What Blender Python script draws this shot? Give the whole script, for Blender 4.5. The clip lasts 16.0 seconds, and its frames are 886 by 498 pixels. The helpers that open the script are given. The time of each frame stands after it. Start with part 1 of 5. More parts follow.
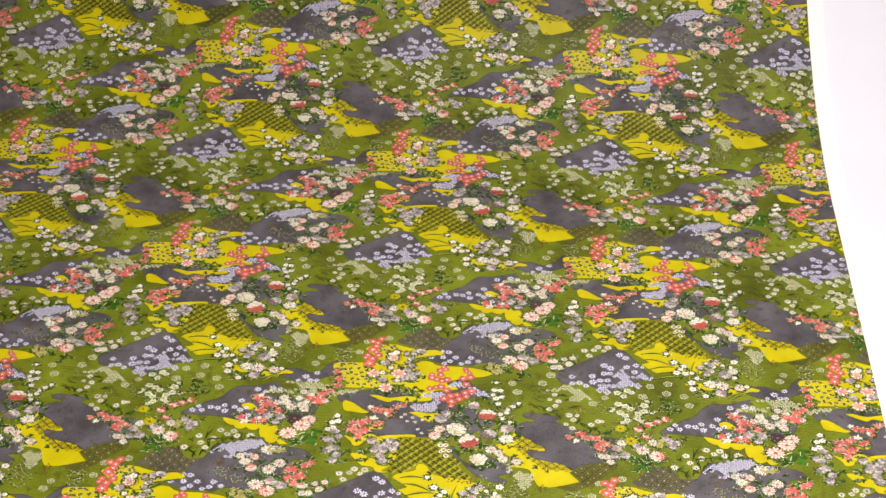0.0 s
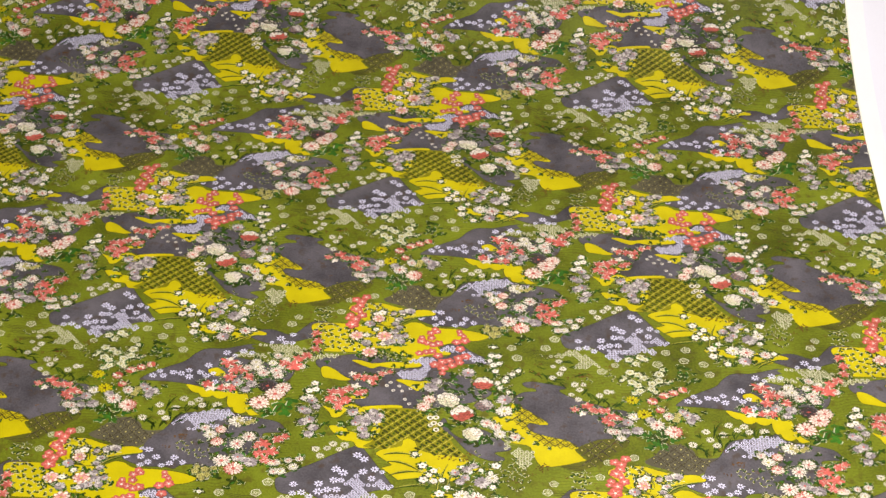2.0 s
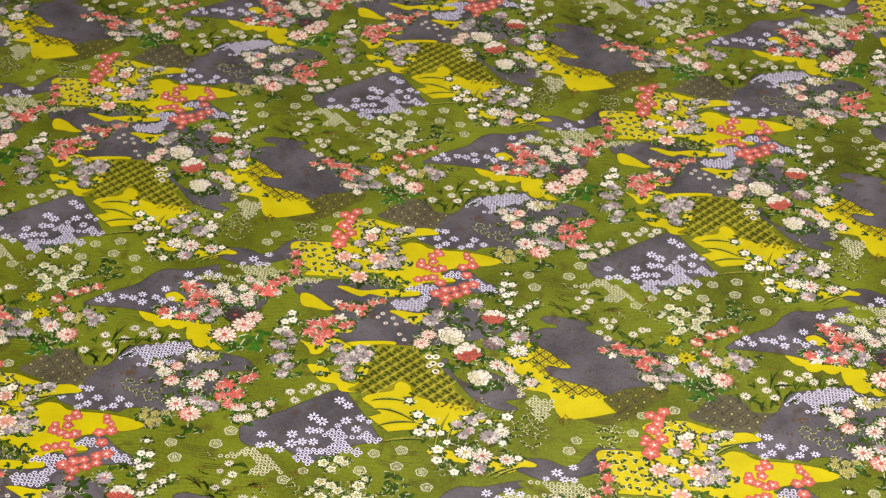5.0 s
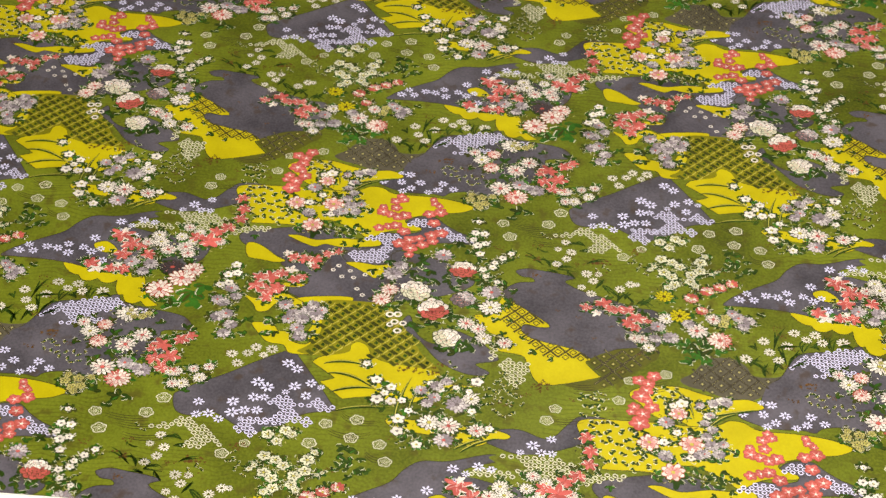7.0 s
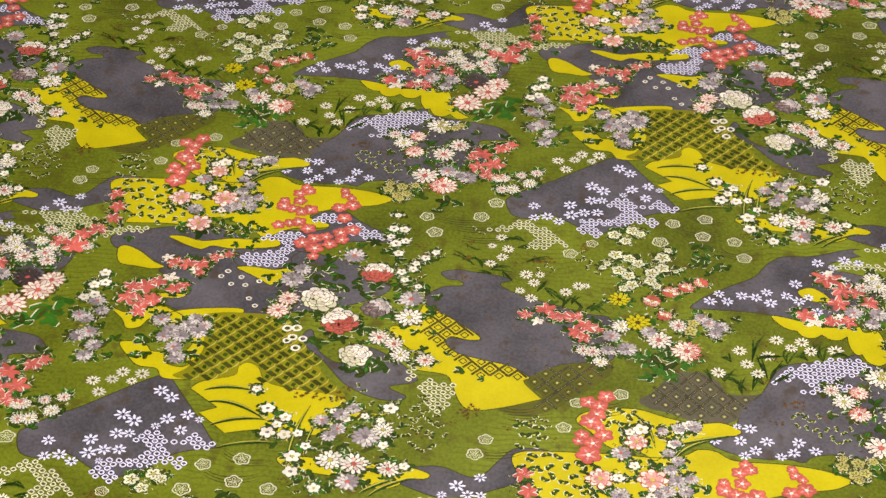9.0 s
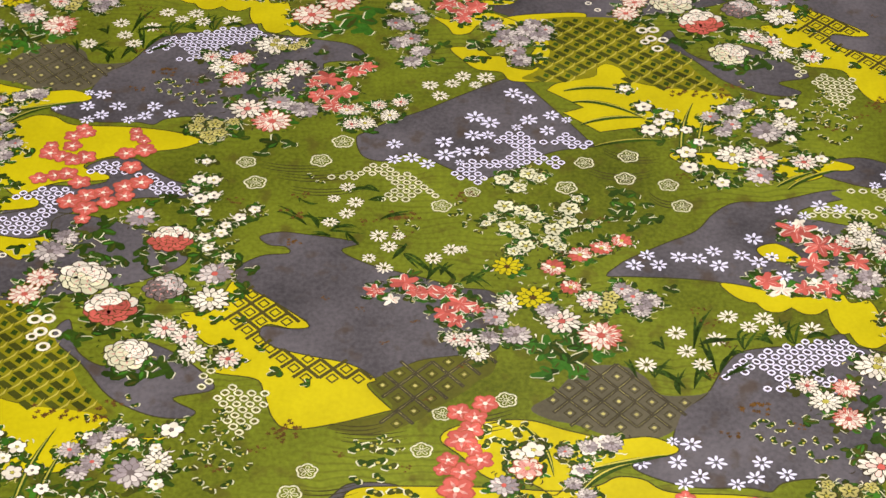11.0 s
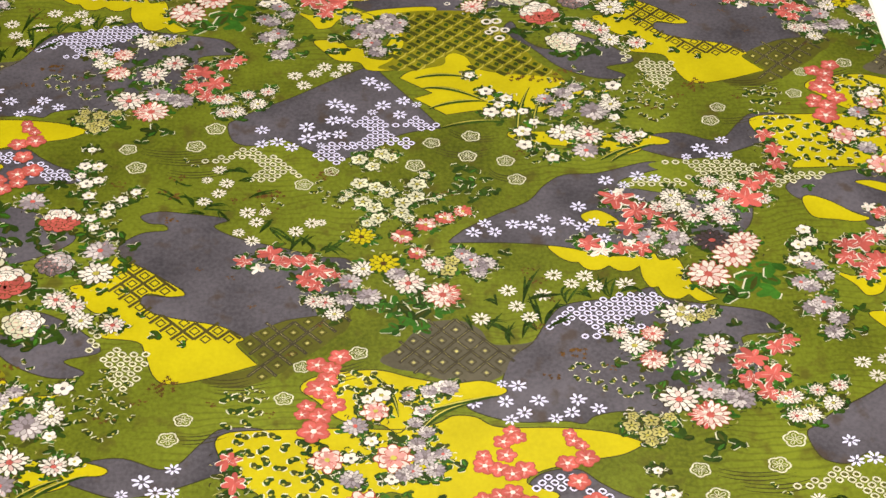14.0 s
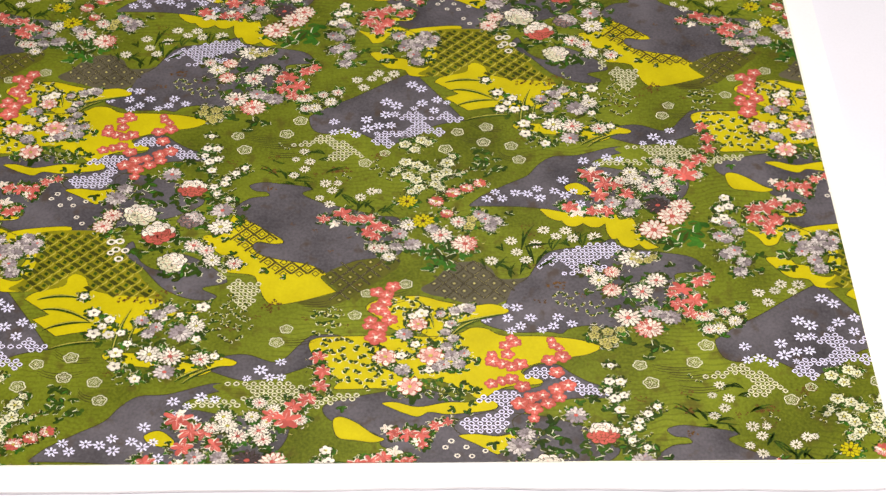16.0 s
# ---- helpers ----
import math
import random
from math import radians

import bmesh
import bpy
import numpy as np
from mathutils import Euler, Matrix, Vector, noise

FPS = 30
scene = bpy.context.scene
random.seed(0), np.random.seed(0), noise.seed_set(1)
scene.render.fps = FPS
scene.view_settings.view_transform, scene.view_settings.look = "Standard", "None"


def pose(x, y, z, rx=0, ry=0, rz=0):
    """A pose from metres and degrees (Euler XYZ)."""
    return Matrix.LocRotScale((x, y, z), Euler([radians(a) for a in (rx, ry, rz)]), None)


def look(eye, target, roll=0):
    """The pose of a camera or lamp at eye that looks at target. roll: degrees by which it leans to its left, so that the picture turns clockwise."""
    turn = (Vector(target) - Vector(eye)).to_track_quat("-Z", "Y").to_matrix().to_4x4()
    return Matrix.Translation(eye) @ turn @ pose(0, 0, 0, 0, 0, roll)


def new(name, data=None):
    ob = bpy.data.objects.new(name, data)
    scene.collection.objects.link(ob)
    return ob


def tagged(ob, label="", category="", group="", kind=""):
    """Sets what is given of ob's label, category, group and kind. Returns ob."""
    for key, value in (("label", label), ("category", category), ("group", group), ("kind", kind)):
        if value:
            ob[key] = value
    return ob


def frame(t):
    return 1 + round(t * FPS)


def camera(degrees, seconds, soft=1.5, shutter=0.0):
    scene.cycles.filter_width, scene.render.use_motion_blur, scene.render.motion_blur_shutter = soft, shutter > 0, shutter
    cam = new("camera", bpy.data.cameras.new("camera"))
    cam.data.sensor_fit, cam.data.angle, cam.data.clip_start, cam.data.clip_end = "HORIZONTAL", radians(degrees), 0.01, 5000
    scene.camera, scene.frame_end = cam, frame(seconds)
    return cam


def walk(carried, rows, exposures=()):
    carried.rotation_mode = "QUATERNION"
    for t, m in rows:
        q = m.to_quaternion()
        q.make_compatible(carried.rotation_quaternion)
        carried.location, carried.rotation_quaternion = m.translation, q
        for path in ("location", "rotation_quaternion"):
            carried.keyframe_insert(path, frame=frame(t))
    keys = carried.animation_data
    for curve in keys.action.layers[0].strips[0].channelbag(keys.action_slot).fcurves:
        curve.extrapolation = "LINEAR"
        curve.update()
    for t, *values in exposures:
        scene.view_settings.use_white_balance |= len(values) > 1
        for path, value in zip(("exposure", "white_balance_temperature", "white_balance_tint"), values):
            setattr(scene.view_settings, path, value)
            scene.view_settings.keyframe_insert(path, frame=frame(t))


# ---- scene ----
from mathutils.geometry import tessellate_polygon

cam = camera(35.31, 16.0, soft=1.5)
walk(cam, [
    (0.0, pose(-0.0496, -0.5506, 0.6820, 48.28, 0.19, 3.26)),
    (0.5, pose(-0.0524, -0.5299, 0.6637, 47.61, 0.06, 3.32)),
    (1.0, pose(-0.0531, -0.5110, 0.6467, 47.02, -0.05, 3.37)),
    (1.5, pose(-0.0521, -0.4934, 0.6311, 46.54, -0.10, 3.44)),
    (2.0, pose(-0.0493, -0.4749, 0.6154, 46.11, -0.12, 3.55)),
    (2.5, pose(-0.0462, -0.4554, 0.5986, 45.68, -0.08, 3.68)),
    (3.0, pose(-0.0457, -0.4378, 0.5809, 45.21, -0.01, 3.95)),
    (3.5, pose(-0.0479, -0.4236, 0.5632, 44.69, -0.06, 4.37)),
    (4.0, pose(-0.0503, -0.4108, 0.5452, 44.14, -0.20, 4.73)),
    (6.5, pose(-0.0465, -0.3472, 0.4687, 41.84, -0.92, 4.56)),
    (7.0, pose(-0.0429, -0.3372, 0.4539, 41.52, -0.89, 4.45)),
    (7.5, pose(-0.0349, -0.3258, 0.4408, 41.50, -0.72, 4.22)),
    (8.0, pose(-0.0266, -0.3134, 0.4224, 41.61, -0.47, 3.97)),
    (10.5, pose(0.0064, -0.2013, 0.2881, 42.46, 0.29, 2.20)),
    (11.0, pose(0.0190, -0.1868, 0.2610, 42.38, 0.10, 1.54)),
    (11.5, pose(0.0240, -0.1829, 0.2557, 42.37, -0.24, 0.90)),
    (12.0, pose(0.0276, -0.1827, 0.2553, 42.28, -0.58, 0.32)),
    (12.5, pose(0.0299, -0.1831, 0.2548, 42.08, -0.81, -0.19)),
    (13.0, pose(0.0336, -0.1851, 0.2567, 41.82, -0.91, -0.70)),
    (13.5, pose(0.0396, -0.1965, 0.2704, 41.57, -1.03, -1.30)),
    (14.0, pose(0.0383, -0.2183, 0.2951, 41.31, -1.08, -1.68)),
    (14.5, pose(0.0321, -0.2423, 0.3232, 40.90, -1.04, -1.76)),
    (15.0, pose(0.0305, -0.2672, 0.3539, 40.29, -0.96, -1.70)),
    (15.5, pose(0.0295, -0.2907, 0.3867, 39.47, -0.76, -1.38)),
    (16.0, pose(0.0334, -0.3146, 0.4224, 38.51, -0.58, -0.80)),
], exposures=((0.0, 0.2), (4.0, 0.06), (7.0, -0.05), (10.5, -0.08), (13.5, -0.02), (16.0, -0.12)))

# ---- world and lamps: a white room lit by three added, unseen area lamps ----
world = bpy.data.worlds.new("world")
scene.world = world
world.use_nodes = True
world.node_tree.nodes["Background"].inputs[0].default_value = (0.9, 0.92, 1.0, 1)
world.node_tree.nodes["Background"].inputs[1].default_value = 0.22


def lamp(name, m, size, power, colour):
    data = bpy.data.lights.new(name, "AREA")
    data.shape, data.size, data.size_y = "RECTANGLE", size[0], size[1]
    data.energy, data.color = power, colour
    ob = new(name, data)
    ob.matrix_world = m
    return ob


# added low above the camera so that light falls off along the sheet; no fixture
lamp("near_key_light", pose(0.08, -0.36, 0.88), (0.36, 0.26), 15.8, (1.0, 0.95, 0.90))
# unseen fill ahead: brightens the far end and puts gloss on the near part
lamp("far_fill_light", pose(0.15, 0.88, 1.645), (0.6, 0.5), 8, (1.0, 0.96, 0.92))
# added cool fill from the right; the east wall has no window
lamp("side_fill_light", look((1.85, 0.3, 0.9), (0, 0.1, 0)), (1.2, 1.0), 6, (0.80, 0.86, 1.0))

# ---- materials ----


def ink(name, colour, vary=0.18, rough=0.38, scale=60.0, spots=None, metal=0.0, fibre=0.05, gloss=0.10, waves=None, petals=0.0):
    """Printed or painted surface: base colour with coarse stains and fine fibre grain."""
    mat = bpy.data.materials.new(name)
    mat.use_nodes = True
    nt = mat.node_tree
    bsdf = nt.nodes["Principled BSDF"]
    bsdf.inputs["Roughness"].default_value = rough
    bsdf.inputs["Metallic"].default_value = metal
    bsdf.inputs["Specular IOR Level"].default_value = gloss
    geo = nt.nodes.new("ShaderNodeNewGeometry")
    coarse = nt.nodes.new("ShaderNodeTexNoise")
    coarse.inputs["Scale"].default_value = scale
    coarse.inputs["Detail"].default_value = 5
    fine = nt.nodes.new("ShaderNodeTexNoise")
    fine.inputs["Scale"].default_value = 900
    fine.inputs["Detail"].default_value = 3
    for tex in (coarse, fine):
        nt.links.new(geo.outputs["Position"], tex.inputs["Vector"])
    add = nt.nodes.new("ShaderNodeMath")
    add.operation = "MULTIPLY_ADD"
    nt.links.new(fine.outputs["Fac"], add.inputs[0])
    add.inputs[1].default_value = 0.45
    nt.links.new(coarse.outputs["Fac"], add.inputs[2])
    ramp = nt.nodes.new("ShaderNodeValToRGB")
    lo = tuple(c * (1 - vary) for c in colour) + (1,)
    hi = tuple(min(1, c * (1 + vary)) for c in colour) + (1,)
    ramp.color_ramp.elements[0].position, ramp.color_ramp.elements[0].color = 0.48, lo
    ramp.color_ramp.elements[1].position, ramp.color_ramp.elements[1].color = 0.92, hi
    nt.links.new(add.outputs[0], ramp.inputs["Fac"])
    last = ramp.outputs["Color"]
    if spots:
        blot = nt.nodes.new("ShaderNodeTexNoise")
        blot.inputs["Scale"].default_value = 150
        blot.inputs["Detail"].default_value = 6
        nt.links.new(geo.outputs["Position"], blot.inputs["Vector"])
        cut = nt.nodes.new("ShaderNodeMapRange")
        cut.inputs["From Min"].default_value, cut.inputs["From Max"].default_value = 0.56, 0.68
        cut.inputs["To Max"].default_value = 0.65
        nt.links.new(blot.outputs["Fac"], cut.inputs["Value"])
        mix = nt.nodes.new("ShaderNodeMix")
        mix.data_type = "RGBA"
        nt.links.new(cut.outputs["Result"], mix.inputs["Factor"])
        nt.links.new(last, mix.inputs["A"])
        mix.inputs["B"].default_value = spots + (1,)
        last = mix.outputs["Result"]
    if waves:
        wave = nt.nodes.new("ShaderNodeTexWave")
        wave.bands_direction = "Y"
        wave.inputs["Scale"].default_value = 150
        wave.inputs["Distortion"].default_value = 14
        wave.inputs["Detail"].default_value = 2
        wave.inputs["Detail Scale"].default_value = 0.33
        nt.links.new(geo.outputs["Position"], wave.inputs["Vector"])
        where = nt.nodes.new("ShaderNodeTexNoise")
        where.inputs["Scale"].default_value = 22
        nt.links.new(geo.outputs["Position"], where.inputs["Vector"])
        thin, patch, both = (nt.nodes.new("ShaderNodeMapRange"), nt.nodes.new("ShaderNodeMapRange"), nt.nodes.new("ShaderNodeMath"))
        thin.inputs["From Min"].default_value, thin.inputs["From Max"].default_value = 0.68, 0.95
        patch.inputs["From Min"].default_value, patch.inputs["From Max"].default_value = 0.46, 0.58
        patch.inputs["To Max"].default_value = 0.34
        nt.links.new(wave.outputs["Fac"], thin.inputs["Value"])
        nt.links.new(where.outputs["Fac"], patch.inputs["Value"])
        both.operation = "MULTIPLY"
        nt.links.new(thin.outputs["Result"], both.inputs[0])
        nt.links.new(patch.outputs["Result"], both.inputs[1])
        lines = nt.nodes.new("ShaderNodeMix")
        lines.data_type = "RGBA"
        nt.links.new(both.outputs[0], lines.inputs["Factor"])
        nt.links.new(last, lines.inputs["A"])
        lines.inputs["B"].default_value = waves + (1,)
        last = lines.outputs["Result"]
    if petals:
        tone = nt.nodes.new("ShaderNodeMapRange")
        tone.inputs["To Min"].default_value, tone.inputs["To Max"].default_value = 1 - petals, 1 + petals * 0.35
        nt.links.new(geo.outputs["Random Per Island"], tone.inputs["Value"])
        each = nt.nodes.new("ShaderNodeVectorMath")
        each.operation = "SCALE"
        nt.links.new(last, each.inputs[0])
        nt.links.new(tone.outputs["Result"], each.inputs["Scale"])
        last = each.outputs["Vector"]
    nt.links.new(last, bsdf.inputs["Base Color"])
    bump = nt.nodes.new("ShaderNodeBump")
    bump.inputs["Strength"].default_value = fibre
    bump.inputs["Distance"].default_value = 0.0004
    nt.links.new(fine.outputs["Fac"], bump.inputs["Height"])
    nt.links.new(bump.outputs["Normal"], bsdf.inputs["Normal"])
    return mat


INK = {
    "green": ink("green_ink", (0.108, 0.126, 0.008), 0.55, scale=20, spots=(0.072, 0.056, 0.009), waves=(0.045, 0.043, 0.006)),
    "olive": ink("olive_ink", (0.078, 0.076, 0.009), 0.25),
    "grey": ink("grey_ink", (0.074, 0.066, 0.073), 0.5, scale=42, spots=(0.058, 0.038, 0.022)),
    "darkgrey": ink("dark_grey_ink", (0.082, 0.071, 0.044), 0.25),
    "yellow": ink("yellow_ink", (0.43, 0.36, 0.003), 0.12),
    "weave": ink("weave_ink", (0.175, 0.158, 0.005), 0.25),
    "line": ink("line_ink", (0.038, 0.033, 0.009), 0.3),
    "mesh": ink("mesh_ink", (0.043, 0.036, 0.019), 0.3),
    "pattern": ink("pattern_ink", (0.055, 0.045, 0.01), 0.3),
    "white": ink("white_ink", (0.7, 0.635, 0.53), 0.08, petals=0.26),
    "lavender": ink("lavender_ink", (0.63, 0.6, 0.76), 0.06),
    "cream": ink("cream_ink", (0.6, 0.57, 0.39), 0.10, petals=0.28),
    "straw": ink("straw_ink", (0.42, 0.37, 0.12), 0.2, petals=0.35),
    "gilt": ink("gilt_ink", (0.4, 0.35, 0.06), 0.2, rough=0.35, metal=0.3),
    "coral": ink("coral_ink", (0.46, 0.092, 0.072), 0.22, petals=0.32),
    "blush": ink("blush_ink", (0.66, 0.43, 0.37), 0.15, petals=0.25),
    "rose": ink("rose_ink", (0.3, 0.065, 0.035), 0.2),
    "pink": ink("pink_ink", (0.58, 0.26, 0.22), 0.15, petals=0.3),
    "silver": ink("silver_ink", (0.16, 0.125, 0.12), 0.25, petals=0.4),
    "pale": ink("pale_ink", (0.52, 0.46, 0.43), 0.15, petals=0.4),
    "lilac": ink("lilac_grey_ink", (0.27, 0.225, 0.235), 0.2, petals=0.4),
    "slate": ink("slate_ink", (0.05, 0.036, 0.038), 0.25),
    "leaf": ink("leaf_ink", (0.024, 0.05, 0.004), 0.4, petals=0.5),
    "fresh": ink("fresh_leaf_ink", (0.03, 0.105, 0.008), 0.45, petals=0.45),
    "moss": ink("moss_ink", (0.050, 0.055, 0.006), 0.35, petals=0.4),
    "brown": ink("brown_ink", (0.1, 0.048, 0.01), 0.3, petals=0.4),
    "deep": ink("deep_ink", (0.03, 0.022, 0.01), 0.3),
    "paper": ink("bare_paper", (0.80, 0.77, 0.66), 0.06, fibre=0.2),
}
# darker, more lilac than the paper: soft shade beside the sheet put into the colour
WHITE = ink("white_card", (0.69, 0.675, 0.73), 0.04, rough=0.6, scale=8, fibre=0.1)
SOFT_WHITE = ink("white_paper", (0.76, 0.74, 0.75), 0.03, rough=0.6, scale=12, fibre=0.15)
TABLE = ink("white_laminate", (0.80, 0.79, 0.81), 0.03, rough=0.4, scale=5)
WALL = ink("wall_paint", (0.78, 0.77, 0.76), 0.03, rough=0.8, scale=3)
FLOOR = ink("floor_wood", (0.30, 0.20, 0.12), 0.25, rough=0.5, scale=6)

# ---- the lie of the sheet: flat, then rising in an arc at its far end ----
REPEAT, ROW = 310.0, 114.68     # mm across and along between repeats of the print
BEND, CURVE = 0.2736, 2.1760   # where the rise starts (m), and one over its radius
RIGHT, LEFT, NEAR, FAR = 198.5, -560.0, -72.8, 620.0
STATION = 0.008


def arc(v):
    a = (v - BEND) * CURVE
    return BEND + math.sin(a) / CURVE, (1 - math.cos(a)) / CURVE


def lie(u, v, h):
    """The place of a point of the sheet, u across and v along it, h above its face (metres)."""
    if v <= BEND:
        return u, v, h
    k = math.floor((v - BEND) / STATION)
    (y0, z0), (y1, z1) = arc(BEND + k * STATION), arc(BEND + (k + 1) * STATION)
    f = (v - BEND) / STATION - k
    return u, y0 + (y1 - y0) * f, z0 + (z1 - z0) * f + h


def mesh_of(name, verts, faces, mats, slots=None):
    me = bpy.data.meshes.new(name)
    me.from_pydata(verts, [], faces)
    for mat in mats:
        me.materials.append(mat)
    if slots is not None:
        me.polygons.foreach_set("material_index", slots)
    me.update()
    return me


def part(name, me, parent, label=""):
    ob = new(name, me)
    ob.parent = parent
    return tagged(ob, label)


def box_bm(lo, hi, bevel=0.0):
    bm = bmesh.new()
    bmesh.ops.create_cube(bm, size=1)
    for v in bm.verts:
        v.co = [lo[i] + (v.co[i] + 0.5) * (hi[i] - lo[i]) for i in range(3)]
    if bevel:
        bmesh.ops.bevel(bm, geom=bm.edges[:], offset=bevel, segments=3, affect="EDGES", profile=0.5)
    return bm


def box(name, lo, hi, mat, bevel=0.0, parent=None):
    bm = box_bm(lo, hi, bevel)
    me = bpy.data.meshes.new(name)
    bm.to_mesh(me)
    bm.free()
    me.materials.append(mat)
    ob = new(name, me)
    if parent:
        ob.parent = parent
    return ob


# ---- the room ----
tagged(box("floor", (-2.2, -2.0, -0.85), (2.2, 2.4, -0.75), FLOOR), "brown wooden floor under the table", "floor", kind="structure")
tagged(box("ceiling", (-2.2, -2.0, 1.66), (2.2, 2.4, 1.76), WALL), "plain white ceiling", "ceiling", kind="structure")
tagged(box("wall_north", (-2.2, 2.3, -0.75), (2.2, 2.4, 1.66), WALL), "plain white wall", "wall", kind="structure")
tagged(box("wall_south", (-2.2, -2.0, -0.75), (2.2, -1.9, 1.66), WALL), "plain white wall", "wall", kind="structure")
tagged(box("wall_west", (-2.2, -1.9, -0.75), (-2.1, 2.3, 1.66), WALL), "plain white wall", "wall", kind="structure")
tagged(box("wall_east", (2.1, -1.9, -0.75), (2.2, 2.3, 1.66), WALL), "plain white wall", "wall", kind="structure")

table = tagged(new("table"), "white laminate table under the paper sheets", "table")
table.location = (0, 0.2, -0.75)
top = box("tabletop", (-0.8, -0.55, 0.712), (0.8, 0.65, 0.746), TABLE, 0.006, table)
for sx in (-1, 1):
    for y in (-0.47, 0.57):
        box("leg", (sx * 0.72 - 0.025, y - 0.025, 0.0), (sx * 0.72 + 0.025, y + 0.025, 0.712), TABLE, 0.004, table)

# ---- white card that carries the sheet: flat, rising under its far end ----


def sweep(name, u0, u1, v0, v1, top_h, bottom, mat, curl=0.0, steps=24):
    """A solid sheet with the sheet's profile on top and a flat underside."""
    vs = [v0, v0 + 0.003, v0 + 0.006, v0 + 0.0095] + [v0 + (BEND - v0) * k / 6 for k in range(1, 6)]
    v = BEND
    while v < v1:
        vs.append(v)
        v += STATION
    us = [u0 + (u1 - u0) * k / steps for k in range(steps + 1)]
    verts, faces = [], []
    for v in vs:
        for u in us:
            w = v
            if v == v0:
                w += 0.0016 * noise.noise((u * 9, 1.3, 0)) + 0.0006 * noise.noise((u * 40, 4.3, 0))
            lift = curl * max(0.0, 1 - (v - v0) / 0.0095) ** 2 * max(0.05, 0.55 + 0.5 * noise.noise((u * 14, 0.4, 2.0)) - u * 2.2)
            verts.append(lie(u, w, top_h + (lift if v < BEND else 0)))
    n, m = len(us), len(vs)
    base = len(verts)
    for x, y, z in verts[:base]:
        verts.append((x, y, bottom + (z - top_h if y < BEND else 0)))
    for j in range(m - 1):
        for i in range(n - 1):
            a = j * n + i
            faces.append((a, a + 1, a + n + 1, a + n))
            faces.append((base + a, base + a + n, base + a + n + 1, base + a + 1))
    for i in range(n - 1):
        faces.append((i, base + i, base + i + 1, i + 1))
        a = (m - 1) * n + i
        faces.append((a, a + 1, base + a + 1, base + a))
    for j in range(m - 1):
        a = j * n
        faces.append((a, a + n, base + a + n, base + a))
        a = j * n + n - 1
        faces.append((a, base + a, base + a + n, a + n))
    return mesh_of(name, verts, faces, [mat])


tagged(new("backing_board", sweep("backing_board", -0.74, 0.62, -0.30, 0.66, -0.0022, -0.0040, WHITE)), "wide white card lying on the table, rising at its far end", "card")
tagged(new("backing_paper", sweep("backing_paper", -0.60, 0.212, -0.0835, 0.635, -0.0006, -0.0021, SOFT_WHITE, 0.0018, 60)), "plain white paper sheet under the patterned one", "paper")

# ---- the patterned sheet ----
sheet = tagged(new("patterned_paper"), "olive green decorative paper printed with clouds and flowers", "decorative paper")
part("sheet", sweep("sheet", LEFT / 1000 - 0.0015, RIGHT / 1000 + 0.0012, NEAR / 1000 - 0.0004, FAR / 1000 + 0.001, 0.0, -0.0005, INK["paper"]), sheet, "bare cream paper with a thin unprinted edge")


def ground():
    vs = [NEAR / 1000, 0.0, 0.1, 0.2, BEND]
    v = BEND + STATION
    while v < FAR / 1000:
        vs.append(v)
        v += STATION
    us = [LEFT / 1000, -0.2, 0.0, RIGHT / 1000]
    verts = [lie(u, v, 0.000005) for v in vs for u in us]
    n = len(us)
    faces = [(j * n + i, j * n + i + 1, j * n + n + i + 1, j * n + n + i) for j in range(len(vs) - 1) for i in range(n - 1)]
    return mesh_of("printed_ground", verts, faces, [INK["green"]])


part("printed_ground", ground(), sheet, "mottled olive green ground of the print")

# ---- the print: one repeat, drawn in millimetres from the tip of the yellow point ----
LEAVES = []          # flowers that leaves grow round
MOTIFS = []          # name, label, verts (u, v, h in mm), faces, slots, material names, whether it is cut to the bend
rng = random.Random(7)
THIN = 0.15          # the inks lie one on another in films this thin


